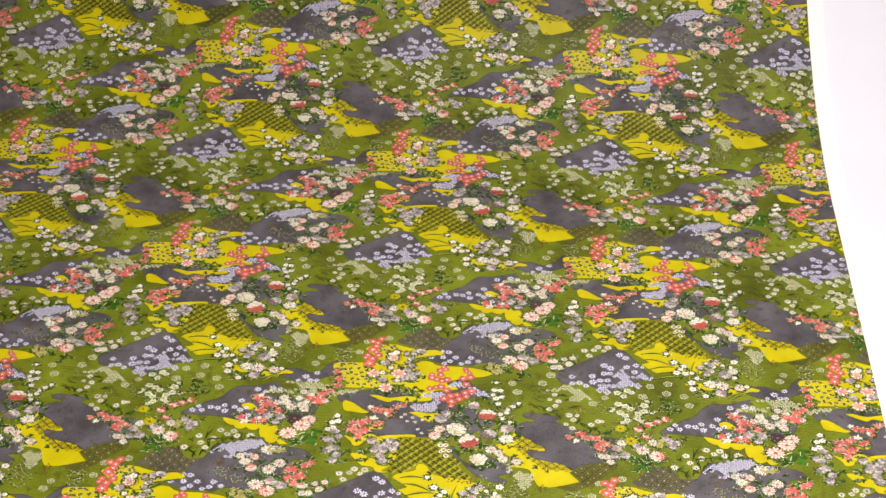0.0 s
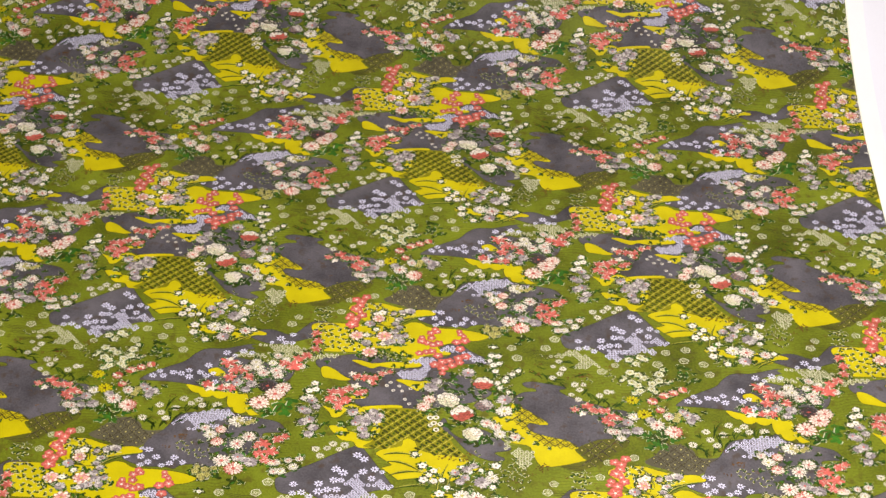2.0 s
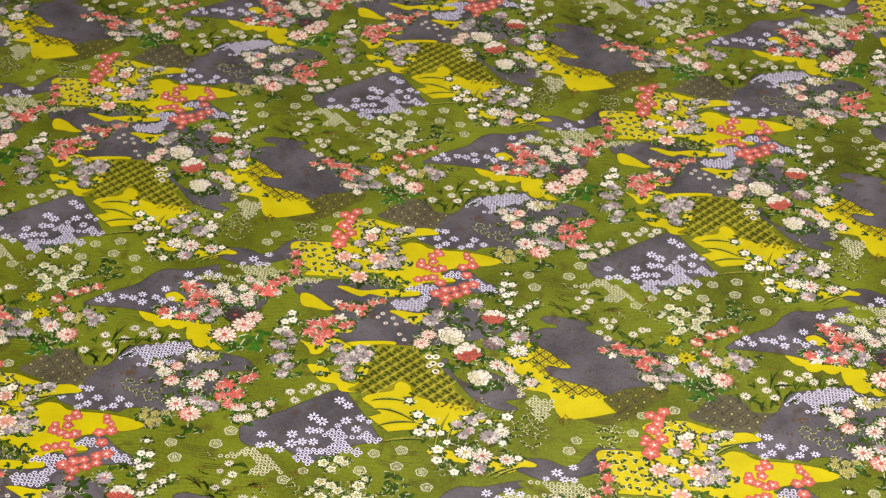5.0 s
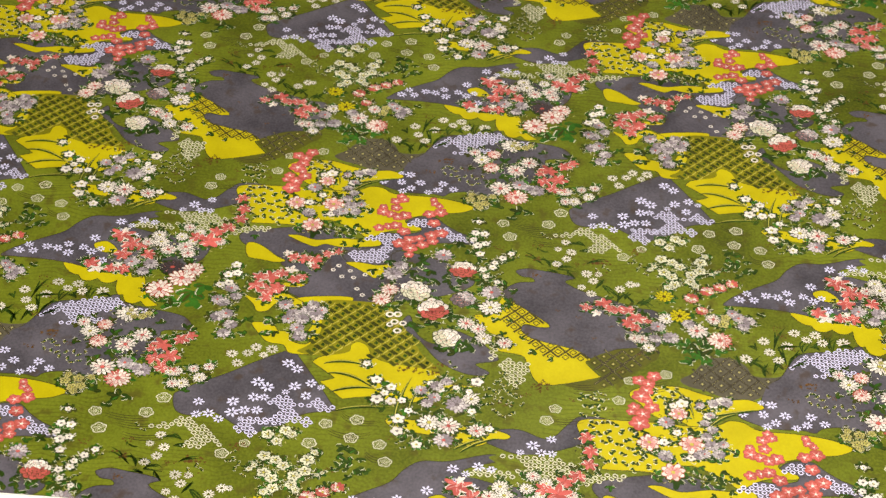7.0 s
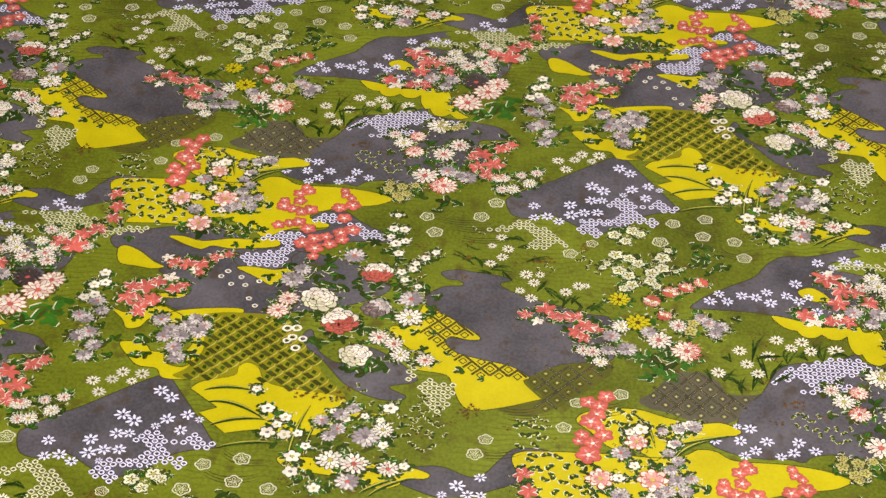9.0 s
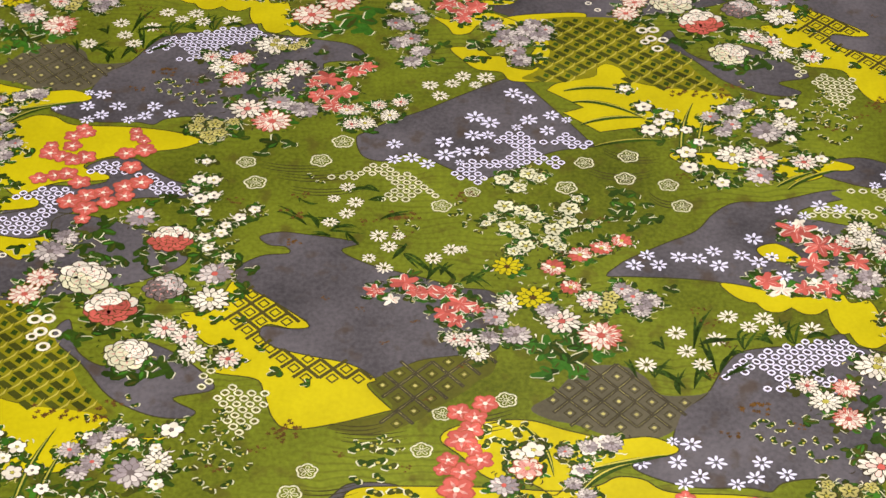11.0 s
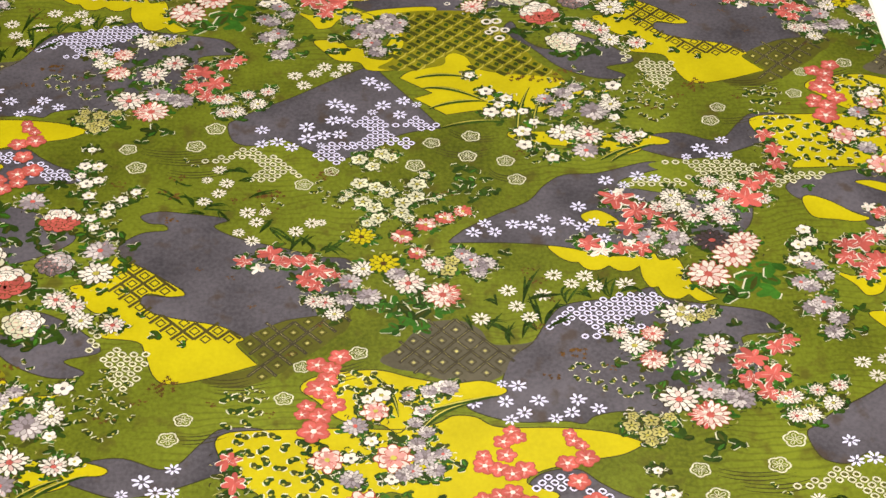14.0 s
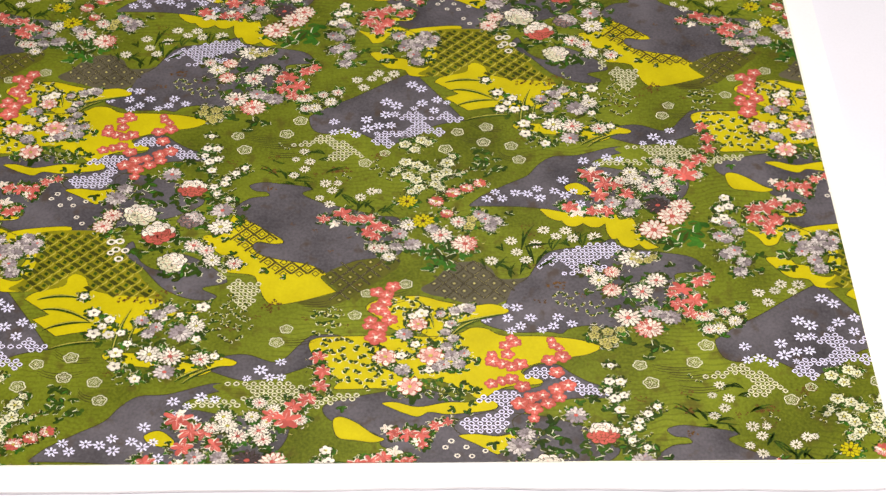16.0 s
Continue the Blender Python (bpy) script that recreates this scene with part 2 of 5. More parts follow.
class Draw:
    """Gathers flat polygons of several inks into one mesh."""

    def __init__(self):
        self.verts, self.faces, self.slots, self.inks, self.marks = [], [], [], [], []

    def poly(self, pts, colour, h):
        if colour not in self.inks:
            self.inks.append(colour)
        k = len(self.verts)
        self.verts += [(x, y, h * THIN) for x, y in pts]
        if len(pts) <= 4:
            self.faces.append(tuple(range(k, k + len(pts))))
            self.slots.append(self.inks.index(colour))
        else:
            for tri in tessellate_polygon([[Vector((x, y, 0)) for x, y in pts]]):
                self.faces.append(tuple(k + i for i in tri))
                self.slots.append(self.inks.index(colour))

    def fan(self, pts, colour, h):
        """A convex or star-shaped outline round its middle."""
        if colour not in self.inks:
            self.inks.append(colour)
        k, n, s = len(self.verts), len(pts), self.inks.index(colour)
        mx, my = sum(p[0] for p in pts) / n, sum(p[1] for p in pts) / n
        self.verts += [(mx, my, h * THIN)] + [(x, y, h * THIN) for x, y in pts]
        for i in range(n):
            self.faces.append((k, k + 1 + i, k + 1 + (i + 1) % n))
            self.slots.append(s)

    def ribbon(self, pts, width, colour, h, closed=False, taper=False):
        n = len(pts)
        left, right = [], []
        for i, (x, y) in enumerate(pts):
            a, b = (pts[i - 1], pts[(i + 1) % n]) if closed else (pts[max(0, i - 1)], pts[min(n - 1, i + 1)])
            dx, dy = b[0] - a[0], b[1] - a[1]
            d = math.hypot(dx, dy) or 1
            w = width / 2 * (math.sin(math.pi * (0.08 + 0.9 * i / (n - 1))) if taper else 1)
            left.append((x - dy / d * w, y + dx / d * w))
            right.append((x + dy / d * w, y - dx / d * w))
        for i in range(n if closed else n - 1):
            j = (i + 1) % n
            self.poly([left[i], left[j], right[j], right[i]], colour, h)

    def flatten(self, first, y):
        """The print is drawn out sideways: lower what was drawn from the given point on towards its middle line."""
        self.verts[first:] = [(p, y + (q - y) * 0.8, h) for p, q, h in self.verts[first:]]

    def done(self, name, label, cut=False, single=""):
        MOTIFS.append((name, label, self.verts, [f if sum((self.verts[f[i]][0] * self.verts[f[(i + 1) % len(f)]][1] - self.verts[f[(i + 1) % len(f)]][0] * self.verts[f[i]][1]) for i in range(len(f))) > 0 else f[::-1] for f in self.faces], self.slots, self.inks, cut, single, self.marks))


def smooth(pts, steps=5):
    """A closed Catmull-Rom curve; a doubled point stays a sharp corner."""
    out, n = [], len(pts)
    for i in range(n):
        p0, p1, p2, p3 = pts[i - 1], pts[i], pts[(i + 1) % n], pts[(i + 2) % n]
        if p1 == p2:
            continue
        for k in range(steps):
            t = k / steps
            out.append(tuple(0.5 * (2 * p1[c] + (p2[c] - p0[c]) * t + (2 * p0[c] - 5 * p1[c] + 4 * p2[c] - p3[c]) * t * t + (3 * p1[c] - p0[c] - 3 * p2[c] + p3[c]) * t ** 3) for c in (0, 1)))
    return out


def inside(x, y, poly):
    hit, n = False, len(poly)
    for i in range(n):
        (x0, y0), (x1, y1) = poly[i - 1], poly[i]
        if (y0 > y) != (y1 > y) and x < (x1 - x0) * (y - y0) / (y1 - y0) + x0:
            hit = not hit
    return hit


LEVEL = {"grey": 0.08, "green": 0.10, "darkgrey": 0.12, "olive": 0.14, "yellow": 0.17, "weave": 0.21}
CLOUD_WORDS = {"grey": "mottled grey cloud shape", "yellow": "bright yellow cloud shape", "green": "green cloud shape", "olive": "olive cloud shape", "darkgrey": "dark grey hill shape", "weave": "woven olive field"}


def cloud(colour, pts):
    """One flat cloud of the print with its fine dark outline."""
    d, curve = Draw(), smooth(pts)
    h = LEVEL[colour] + 0.0007 * len(MOTIFS)
    d.poly(curve, colour, h)
    if colour in ("grey", "yellow"):
        d.ribbon(curve, 0.32, "line", h + 0.012, closed=True)
    d.done("cloud", CLOUD_WORDS[colour], cut=True)


def lattice(kind, pts):
    """Diamond lattice, or woven scales, over a field of the print."""
    d, field, h = Draw(), smooth(pts, 3), 0.25
    xs, ys = [p[0] for p in field], [p[1] for p in field]
    sx, sy = {"lines": (6.2, 5.6), "dots": (7.6, 7.2), "weave": (6.2, 5.6)}[kind]
    j = 0
    y = min(ys)
    while y < max(ys):
        x = min(xs) + (sx / 2 if j % 2 else 0)
        while x < max(xs):
            if inside(x, y, field):
                a, b = sx / 2, sy / 2
                if kind in ("lines", "dots"):
                    tone, width = ("pattern", 0.9) if kind == "lines" else ("mesh", 0.9)
                    left, right = inside(x - a * 0.5, y + b * 0.5, field), inside(x + a * 0.5, y + b * 0.5, field)
                    if left:
                        d.ribbon([(x - a, y), (x, y + b)], width, tone, h)
                    if right:
                        d.ribbon([(x, y + b), (x + a, y)], width, tone, h + 0.004)
                    if kind == "lines":
                        d.ribbon([(x - a * 0.45, y), (x, y + b * 0.45), (x + a * 0.45, y), (x, y - b * 0.45)], 0.6, tone, h + 0.008, closed=True)
                    else:
                        if left:
                            d.ribbon([(x - a * 0.92, y + b * 0.08), (x - a * 0.08, y + b * 0.92)], 0.34, "straw", h + 0.008, taper=True)
                        if right:
                            d.ribbon([(x + a * 0.08, y + b * 0.92), (x + a * 0.92, y + b * 0.08)], 0.34, "straw", h + 0.008, taper=True)
                        d.ribbon([(x - a * 0.36, y), (x, y + b * 0.36), (x + a * 0.36, y), (x, y - b * 0.36)], 0.3, "line", h + 0.012, closed=True)
                        d.poly([(x - 0.6, y), (x, y - 0.5), (x + 0.6, y), (x, y + 0.5)], "straw", h + 0.016)
                else:
                    d.poly([(x - a, y), (x - a * 0.1, y - b * 0.75), (x + a * 0.3, y - b * 0.35), (x - a * 0.5, y + b * 0.3)], "moss", h)
                    d.ribbon([(x + a * 0.05, y - b * 0.75), (x + a * 0.75, y - b * 0.1), (x + a * 0.95, y + b * 0.5)], 0.55, "gilt", h + 0.006, taper=True)
                    d.poly([(x - a * 0.1, y + b * 0.25), (x + a * 0.35, y), (x + a * 0.5, y + b * 0.5), (x + a * 0.1, y + b * 0.7)], "leaf", h + 0.004)
            x += sx
        y += sy / 2
        j += 1
    d.done("lattice", "dark diamond lattice print")


def rings(colour, pts):
    """Tie-dye rings in slanted rows over a field of the print."""
    d, field, h = Draw(), smooth(pts, 3), 0.28
    xs, ys = [p[0] for p in field], [p[1] for p in field]
    y, j = min(ys), 0
    while y < max(ys):
        x = min(xs) + (1.55 if j % 2 else 0)
        while x < max(xs):
            if inside(x, y, field):
                w, t = 1.2 * rng.uniform(0.9, 1.06), rng.uniform(-0.25, 0.1)
                loop = [(x + w * math.copysign(abs(math.cos(a)) ** 1.25, math.cos(a)) + t * math.sin(a), y + 0.8 * w * math.copysign(abs(math.sin(a)) ** 1.25, math.sin(a))) for a in (k * math.pi / 4 for k in range(8))]
                d.fan([(x + (p - x) * 0.62, y + (q - y) * 0.6) for p, q in loop], "slate" if colour == "lavender" else "olive", h)
                d.ribbon([(x + (p - x) * 0.8, y + (q - y) * 0.8) for p, q in loop], 0.44, colour, h + 0.006, closed=True)
            x += 3.1
        y += 1.58
        j += 1
    d.done("ring_dots", "small pale tie-dye rings")


def strokes(kind, pts):
    """Tapered blades, three points each."""
    d = Draw()
    colour, width, h = {"gilt": ("leaf", 1.5, 0.62), "grass": ("leaf", 0.75, 0.29), "brush": ("olive", 0.35, 0.06)}[kind]
    for k in range(0, len(pts) - 2, 3):
        a, b, c = pts[k:k + 3]
        d.marks.append((len(d.verts), len(d.faces)))
        copies = 3 if kind != "gilt" else 1
        for s in range(copies):
            if kind == "grass" and s:
                b = (b[0] + rng.uniform(-3, 3), b[1] + rng.uniform(-2, 3))
                c = (c[0] + rng.uniform(-3.5, 3.5), c[1] + rng.uniform(-3, 2))
            line = [((1 - t) ** 2 * a[0] + 2 * t * (1 - t) * b[0] + t * t * c[0], (1 - t) ** 2 * a[1] + 2 * t * (1 - t) * b[1] + t * t * c[1] + (s * 1.1 if kind == "brush" else 0)) for t in (i / 8 for i in range(9))]
            d.ribbon(line, width, "line" if kind == "brush" else colour, h + 0.02 * k / 3, taper=True)
            if kind == "gilt":
                d.ribbon([(x, y + 0.42) for x, y in line], 0.4, "gilt", h + 0.02 * k / 3 + 0.008, taper=True)
    d.done("grass", "thin printed grass blades", single="grass_blade")


def petal(x, y, a, r0, r1, w, tip=0.7):
    """Outline of one petal from r0 to r1 along the angle a, w wide."""
    c, s = math.cos(a), math.sin(a)
    prof = ((0, 0.25), (0.35, 0.8), (tip, 1.0), (0.92, 0.62), (1.0, 0.0), (0.92, -0.62), (tip, -1.0), (0.35, -0.8), (0, -0.25))
    return [(x + c * (r0 + (r1 - r0) * p) - s * q * w / 2, y + s * (r0 + (r1 - r0) * p) + c * q * w / 2) for p, q in prof]


def disc(x, y, r, n=9, wob=0.0, a0=0.0):
    return [(x + r * (1 + wob * rng.uniform(-1, 1)) * math.cos(a0 + k * math.tau / n), y + r * (1 + wob * rng.uniform(-1, 1)) * math.sin(a0 + k * math.tau / n)) for k in range(n)]


def lobes(x, y, r, n, a0, depth=0.25, per=4):
    return [(x + r * (1 - depth + depth * abs(math.sin(math.pi * k / per))) * math.cos(a0 + k * math.tau / (n * per)), y + r * (1 - depth + depth * abs(math.sin(math.pi * k / per))) * math.sin(a0 + k * math.tau / (n * per))) for k in range(n * per)]


def mum(d, x, y, r, h, colours, tips, centre, n=15, rim="deep"):
    """Chrysanthemum: long outlined petals in two rings, blushed at the foot, and a coloured eye."""
    a0, lean = rng.uniform(0, 6), rng.uniform(0, 6)
    d.fan(lobes(x, y, r * 0.8, n, a0, 0.1, 2), rim, h - 0.003)
    for ring, size in ((0, 1.0), (1, 0.66)):
        m = n if ring == 0 else n - 4
        w = r * size * 4.4 / m
        for k in range(m):
            a = a0 + ring * 0.2 + k * math.tau / m + rng.uniform(-0.06, 0.06)
            side = math.cos(a - lean)
            colour = colours[0] if side > -0.2 else colours[-1]
            rr = r * size * rng.uniform(0.88, 1.06)
            if ring and centre == "coral" and colour == "white" and k % 2:
                colour = "blush"
            lift = h + 0.026 * ring + 0.0025 * (k % 4)
            d.fan(petal(x, y, a, r * 0.1, rr, w), rim, lift)
            d.fan(petal(x, y, a, r * 0.15, rr * 0.95, w * 0.76), colour, h + 0.026 * ring + 0.012 + 0.001 * (k % 3))
            if tips and side > 0.15:
                d.fan(petal(x, y, a, rr * 0.55, rr * 0.95, w * 0.55), tips if k % 3 else "pink", h + 0.026 * ring + 0.018)
            elif centre == "coral" and ring == 0 and k % 2:
                d.ribbon([(x + f * rr * math.cos(a), y + f * rr * math.sin(a)) for f in (0.3, 0.5, 0.72)], w * 0.2, "pink", h + 0.026 * ring + 0.018, taper=True)
    if centre:
        d.fan(lobes(x, y, r * 0.24, 7, a0, 0.3, 2), rim, h + 0.050)
        d.fan(disc(x, y, r * 0.18, 7, 0.2), centre, h + 0.055)


def five(d, x, y, r, h, colour, back, eye, lines=None):
    a0 = rng.uniform(0, 6)
    for k in range(5):
        a = a0 + math.pi / 5 + k * math.tau / 5
        px, py = x + 0.54 * r * math.cos(a), y + 0.54 * r * math.sin(a)
        if back:
            d.fan(disc(px, py, r * 0.45, 8, 0.08), back, h + 0.0025 * k)
        d.fan(disc(px, py, r * 0.37, 8, 0.12), colour, h + 0.015 + 0.0025 * k)
        if lines:
            d.ribbon([(x + f * r * math.cos(a), y + f * r * math.sin(a)) for f in (0.1, 0.4, 0.66)], r * 0.2, lines, h + 0.030, taper=True)
    if eye:
        d.fan(disc(x, y, r * 0.2, 6, 0.15), eye, h + 0.034)


def star(d, x, y, r, h, colour, n=6, vein="pink"):
    a0 = rng.uniform(0, 6)
    for k in range(n):
        a = a0 + k * math.tau / n + rng.uniform(-0.2, 0.2)
        shape = petal(x, y, a, 0, r * rng.uniform(0.75, 1.15), r * rng.uniform(0.45, 0.62), 0.5)
        d.fan(shape, colour, h + 0.003 * k)
        if vein and rng.random() < 0.55:
            d.ribbon([(x + f * r * math.cos(a), y + f * r * math.sin(a)) for f in (0.1, 0.45, 0.8)], r * 0.07, vein, h + 0.024, taper=True)
        if vein and colour == "coral" and rng.random() < 0.7:
            d.ribbon(shape[1:5] if rng.random() < 0.5 else shape[4:8], r * 0.10, "white", h + 0.028, taper=True)


def leaf(d, x, y, r, h, colour, edge):
    """Three pointed lobes, each with a lighter rib, some edged pale."""
    a0 = rng.uniform(0, 6)
    bx, by = x - 0.45 * r * math.cos(a0), y - 0.45 * r * math.sin(a0)
    for k in range(3):
        a = a0 + k * 1.05 - 1.05 + rng.uniform(-0.2, 0.2)
        size = r * (1.4 if k == 1 else 1.0) * rng.uniform(0.85, 1.15)
        p = petal(bx, by, a, 0, size, r * 0.72, 0.42)
        d.fan(p, colour, h + 0.004 * k)
        if rng.random() < 0.6:
            d.fan(petal(bx, by, a + 0.1, size * 0.15, size * 0.85, r * 0.26, 0.45), "fresh" if rng.random() < 0.5 else "moss", h + 0.014)
        if edge and rng.random() < 0.55:
            d.ribbon(p[1:5] if rng.random() < 0.6 else p[4:8], r * 0.09, edge, h + 0.018, taper=True)


def peony(d, x, y, r, h, main, blush):
    """Ruffled rings of outlined petals, blushed on one side."""
    lean = rng.uniform(3.6, 5.2)
    d.fan(lobes(x, y, r * 0.88, 10, 0, 0.1, 2), "deep", h - 0.003)
    for ring, (rr, n) in enumerate(((1.0, 10), (0.80, 8), (0.56, 6), (0.30, 4))):
        a0 = rng.uniform(0, 6)
        cx, cy = x - 0.04 * r * ring * math.cos(lean), y - 0.04 * r * ring * math.sin(lean)
        for k in range(n):
            a = a0 + (k + 0.5) * math.tau / n
            size, w = r * rr * rng.uniform(0.84, 1.06), r * rr * 6.4 / n
            use = blush if math.cos(a - lean) > (0.0 if ring < 3 else 0.4) else main
            lift = h + 0.034 * ring + 0.005 * (k % 5)
            d.fan(petal(cx, cy, a, 0.02 * r, size, w, 0.75), "brown" if use == "coral" else "deep", lift)
            d.fan(petal(cx, cy, a, 0.04 * r, size * 0.96, w * 0.87, 0.75), use, lift + 0.0024)
            d.ribbon([(cx + f * size * math.cos(a), cy + f * size * math.sin(a)) for f in (0.45, 0.65, 0.85)], w * 0.12, "pink" if use != "coral" else "brown", h + 0.034 * ring + 0.026, taper=True)


def tuft(d, x, y, r, h):
    """Leaves, tendrils and pale hooks round a flower."""
    for k in range(rng.randint(3, 5) + int(r / 1.2)):
        a, q = rng.uniform(0, 6.28), rng.uniform(0.7, 1.15)
        leaf(d, x + q * r * math.cos(a), y + q * r * math.sin(a), rng.uniform(1.4, 2.7), h + 0.02 * k, rng.choice(("leaf", "leaf", "leaf", "moss", "fresh")), "cream")
    for k in range(rng.randint(5, 8) + int(r / 1.2)):
        a, q = rng.uniform(0, 6.28), rng.uniform(0.9, 1.4)
        cx, cy, s, t = x + q * r * math.cos(a), y + q * r * math.sin(a), rng.uniform(0.5, 1.1), rng.uniform(0, 6)
        d.ribbon([(cx + s * math.cos(t + f), cy + s * math.sin(t + f)) for f in (0, 0.5, 1.0, 1.5, 2.0)], 0.34, rng.choice(("cream", "straw", "white", "leaf", "deep")), h + 0.16 + 0.004 * k, taper=True)


def blooms(kind, spots):
    """A cluster of printed flowers or leaves of one kind: (u, v, size)."""
    d = Draw()
    base = {"brown": 0.29, "leafdark": 0.34, "leaffresh": 0.345, "leafgilt": 0.36, "spark": 0.3, "aster": 0.3, "plum": 0.3}.get(kind, 1.0) + 0.0009 * len(MOTIFS) % 0.05
    for i, (x, y, r) in enumerate(spots):
        d.marks.append((len(d.verts), len(d.faces)))
        h = base + (0.02 if base < 0.9 else 0.06) * i
        r *= {"ring": 0.8, "leafgilt": 0.95, "cherry": 1.2, "creamplum": 1.18, "bud": 0.93, "peony": 0.97}.get(kind, 1.0)
        a0 = rng.uniform(0, 6)
        if kind in ("bud", "creamplum", "mumwhite", "mumgrey", "mumcoral", "mumblush", "mumstar", "mumrose", "peony", "peonywhite", "peonygrey", "stargroup", "sunny", "gildplum"):
            LEAVES.append((x, y, r))
        if kind in ("spark", "aster"):
            n = 7 if kind == "spark" else 10
            outline = []
            for k in range(n):
                outline += petal(x, y, a0 + k * math.tau / n, r * 0.14, r * rng.uniform(0.85, 1.05), r * (0.33 if n == 7 else 0.25), 0.66)[::-1]
            d.fan(outline, "lavender" if kind == "spark" else "white", h)
            d.fan(disc(x, y, r * 0.27, 7, 0.1), "olive" if kind == "aster" else "grey", h + 0.005)
        elif kind == "plum":
            d.ribbon(lobes(x, y, r * 0.93, 5, a0, 0.2, 5), r * 0.15, "cream", h, closed=True)
            for k in range(5):
                a = a0 + math.pi / 5 + k * math.tau / 5
                d.ribbon(petal(x, y, a, r * 0.12, r * 0.66, r * 0.3), r * 0.07, "cream", h + 0.004, closed=True)
        elif kind == "creamplum":
            five(d, x, y, r, h, "cream", "leaf", "gilt", "olive")
        elif kind == "gildplum":
            five(d, x, y, r, h, "straw", "deep", "gilt", "moss")
        elif kind == "cherry":
            five(d, x, y, r, h, "coral", "rose", "white", "pink")
        elif kind == "bud":
            five(d, x, y, r, h, "white", "deep", "silver" if i % 2 else "gilt")
        elif kind == "stargroup":
            star(d, x, y, r, h, "coral")
            if i % 3 == 0:
                star(d, x + r * 0.2, y + r * 0.15, r * 0.5, h + 0.030, "coral", 5, "white")
        elif kind == "starwhite":
            star(d, x, y, r, h, "white", 5, "coral")
        elif kind == "mumwhite":
            mum(d, x, y, r, h, ("white", "white"), None, "coral" if i % 3 else "gilt", 13, "deep")
        elif kind == "mumrose":
            mum(d, x, y, r, h, ("white", "white"), None, "coral", 13, "rose")
        elif kind == "mumcoral":
            mum(d, x, y, r, h, ("white", "coral"), "coral", "gilt", 10, "rose")
        elif kind == "mumstar":
            mum(d, x, y, r, h, ("white", "white"), None, "coral", 8, "rose")
            star(d, x, y, r * 0.62, h + 0.045, "pink", 8, "coral")
            d.fan(disc(x, y, r * 0.16, 7, 0.2), "gilt", h + 0.082)
        elif kind == "mumblush":
            mum(d, x, y, r, h, ("white", "white"), "coral", "coral", 15, "rose")
        elif kind == "mumgrey":
            mum(d, x, y, r, h, ("pale", "lilac"), None, "coral" if i % 3 == 0 else "silver", 12, "silver")
        elif kind == "mumdark":
            mum(d, x, y, r, h, ("slate", "slate"), None, "coral", 13)
        elif kind == "sunny":
            mum(d, x, y, r, h, ("yellow", "yellow"), None, "brown", 11, "moss")
        elif kind == "peony":
            peony(d, x, y, r, h, "white", "coral")
        elif kind == "peonywhite":
            peony(d, x, y, r, h, "white", "cream")
        elif kind == "peonygrey":
            peony(d, x, y, r, h, "pale", "silver")
        elif kind == "ring":
            d.ribbon(disc(x, y, r * 0.75, 9), r * 0.45, "white", h, closed=True)
        elif kind == "leafdark":
            leaf(d, x, y, r, h, "leaf", "cream")
        elif kind == "leaffresh":
            leaf(d, x, y, r, h, "fresh", "cream")
        elif kind == "leafgilt":
            for k in range(2):
                a = a0 + k * rng.uniform(1.6, 2.6)
                shape = petal(x, y, a, -0.35 * r, r * 1.15, r * 1.15, 0.5)
                d.fan(shape, "leaf" if rng.random() < 0.6 else "moss", h + 0.002 * k)
                d.ribbon(shape[1:5] if k else shape[4:8], r * 0.24, "cream", h + 0.006, taper=True)
            d.fan(disc(x, y, r * 0.26, 5, 0.2), "gilt", h + 0.009)
        elif kind == "brown":
            for k in range(8):
                star(d, x + rng.uniform(-1, 1) * r, y + rng.uniform(-0.6, 0.6) * r, r * 0.22, h + 0.02 * k, "brown", 5, None)
        d.flatten(d.marks[-1][0], y)
    words = {"spark": "small lavender-white daisies", "aster": "small white asters", "plum": "outlined plum blossoms", "creamplum": "cream plum blossoms", "gildplum": "gilt plum blossoms", "cherry": "coral cherry blossoms", "bud": "small white blossoms", "stargroup": "coral star-shaped flowers", "starwhite": "white star-shaped flowers", "mumwhite": "white chrysanthemums with red eyes", "mumrose": "white chrysanthemums outlined coral", "mumstar": "white flowers with coral hearts", "mumcoral": "coral and white chrysanthemums", "mumblush": "white chrysanthemums blushed coral", "mumgrey": "grey chrysanthemums", "mumdark": "dark grey chrysanthemum", "sunny": "yellow daisies", "peony": "white peonies blushed coral", "peonygrey": "grey peonies", "peonywhite": "white peonies with cream hearts", "ring": "white ring buds", "leafdark": "dark green leaves", "leaffresh": "bright green leaves", "leafgilt": "small leaves edged cream", "brown": "brown sprigs"}
    one = "leaf" if kind.startswith("leaf") else "sprig" if kind == "brown" else {"spark": "daisy", "aster": "aster", "plum": "plum_blossom", "creamplum": "plum_blossom", "gildplum": "plum_blossom", "cherry": "cherry_blossom", "bud": "blossom", "sunny": "daisy", "peony": "peony", "peonygrey": "peony", "peonywhite": "peony", "ring": "flower_bud", "stargroup": "star_flower", "starwhite": "star_flower"}.get(kind, "chrysanthemum")
    d.done("leaf_spray" if kind.startswith("leaf") else "sprig" if kind == "brown" else "flower_spray", words[kind], single=one)


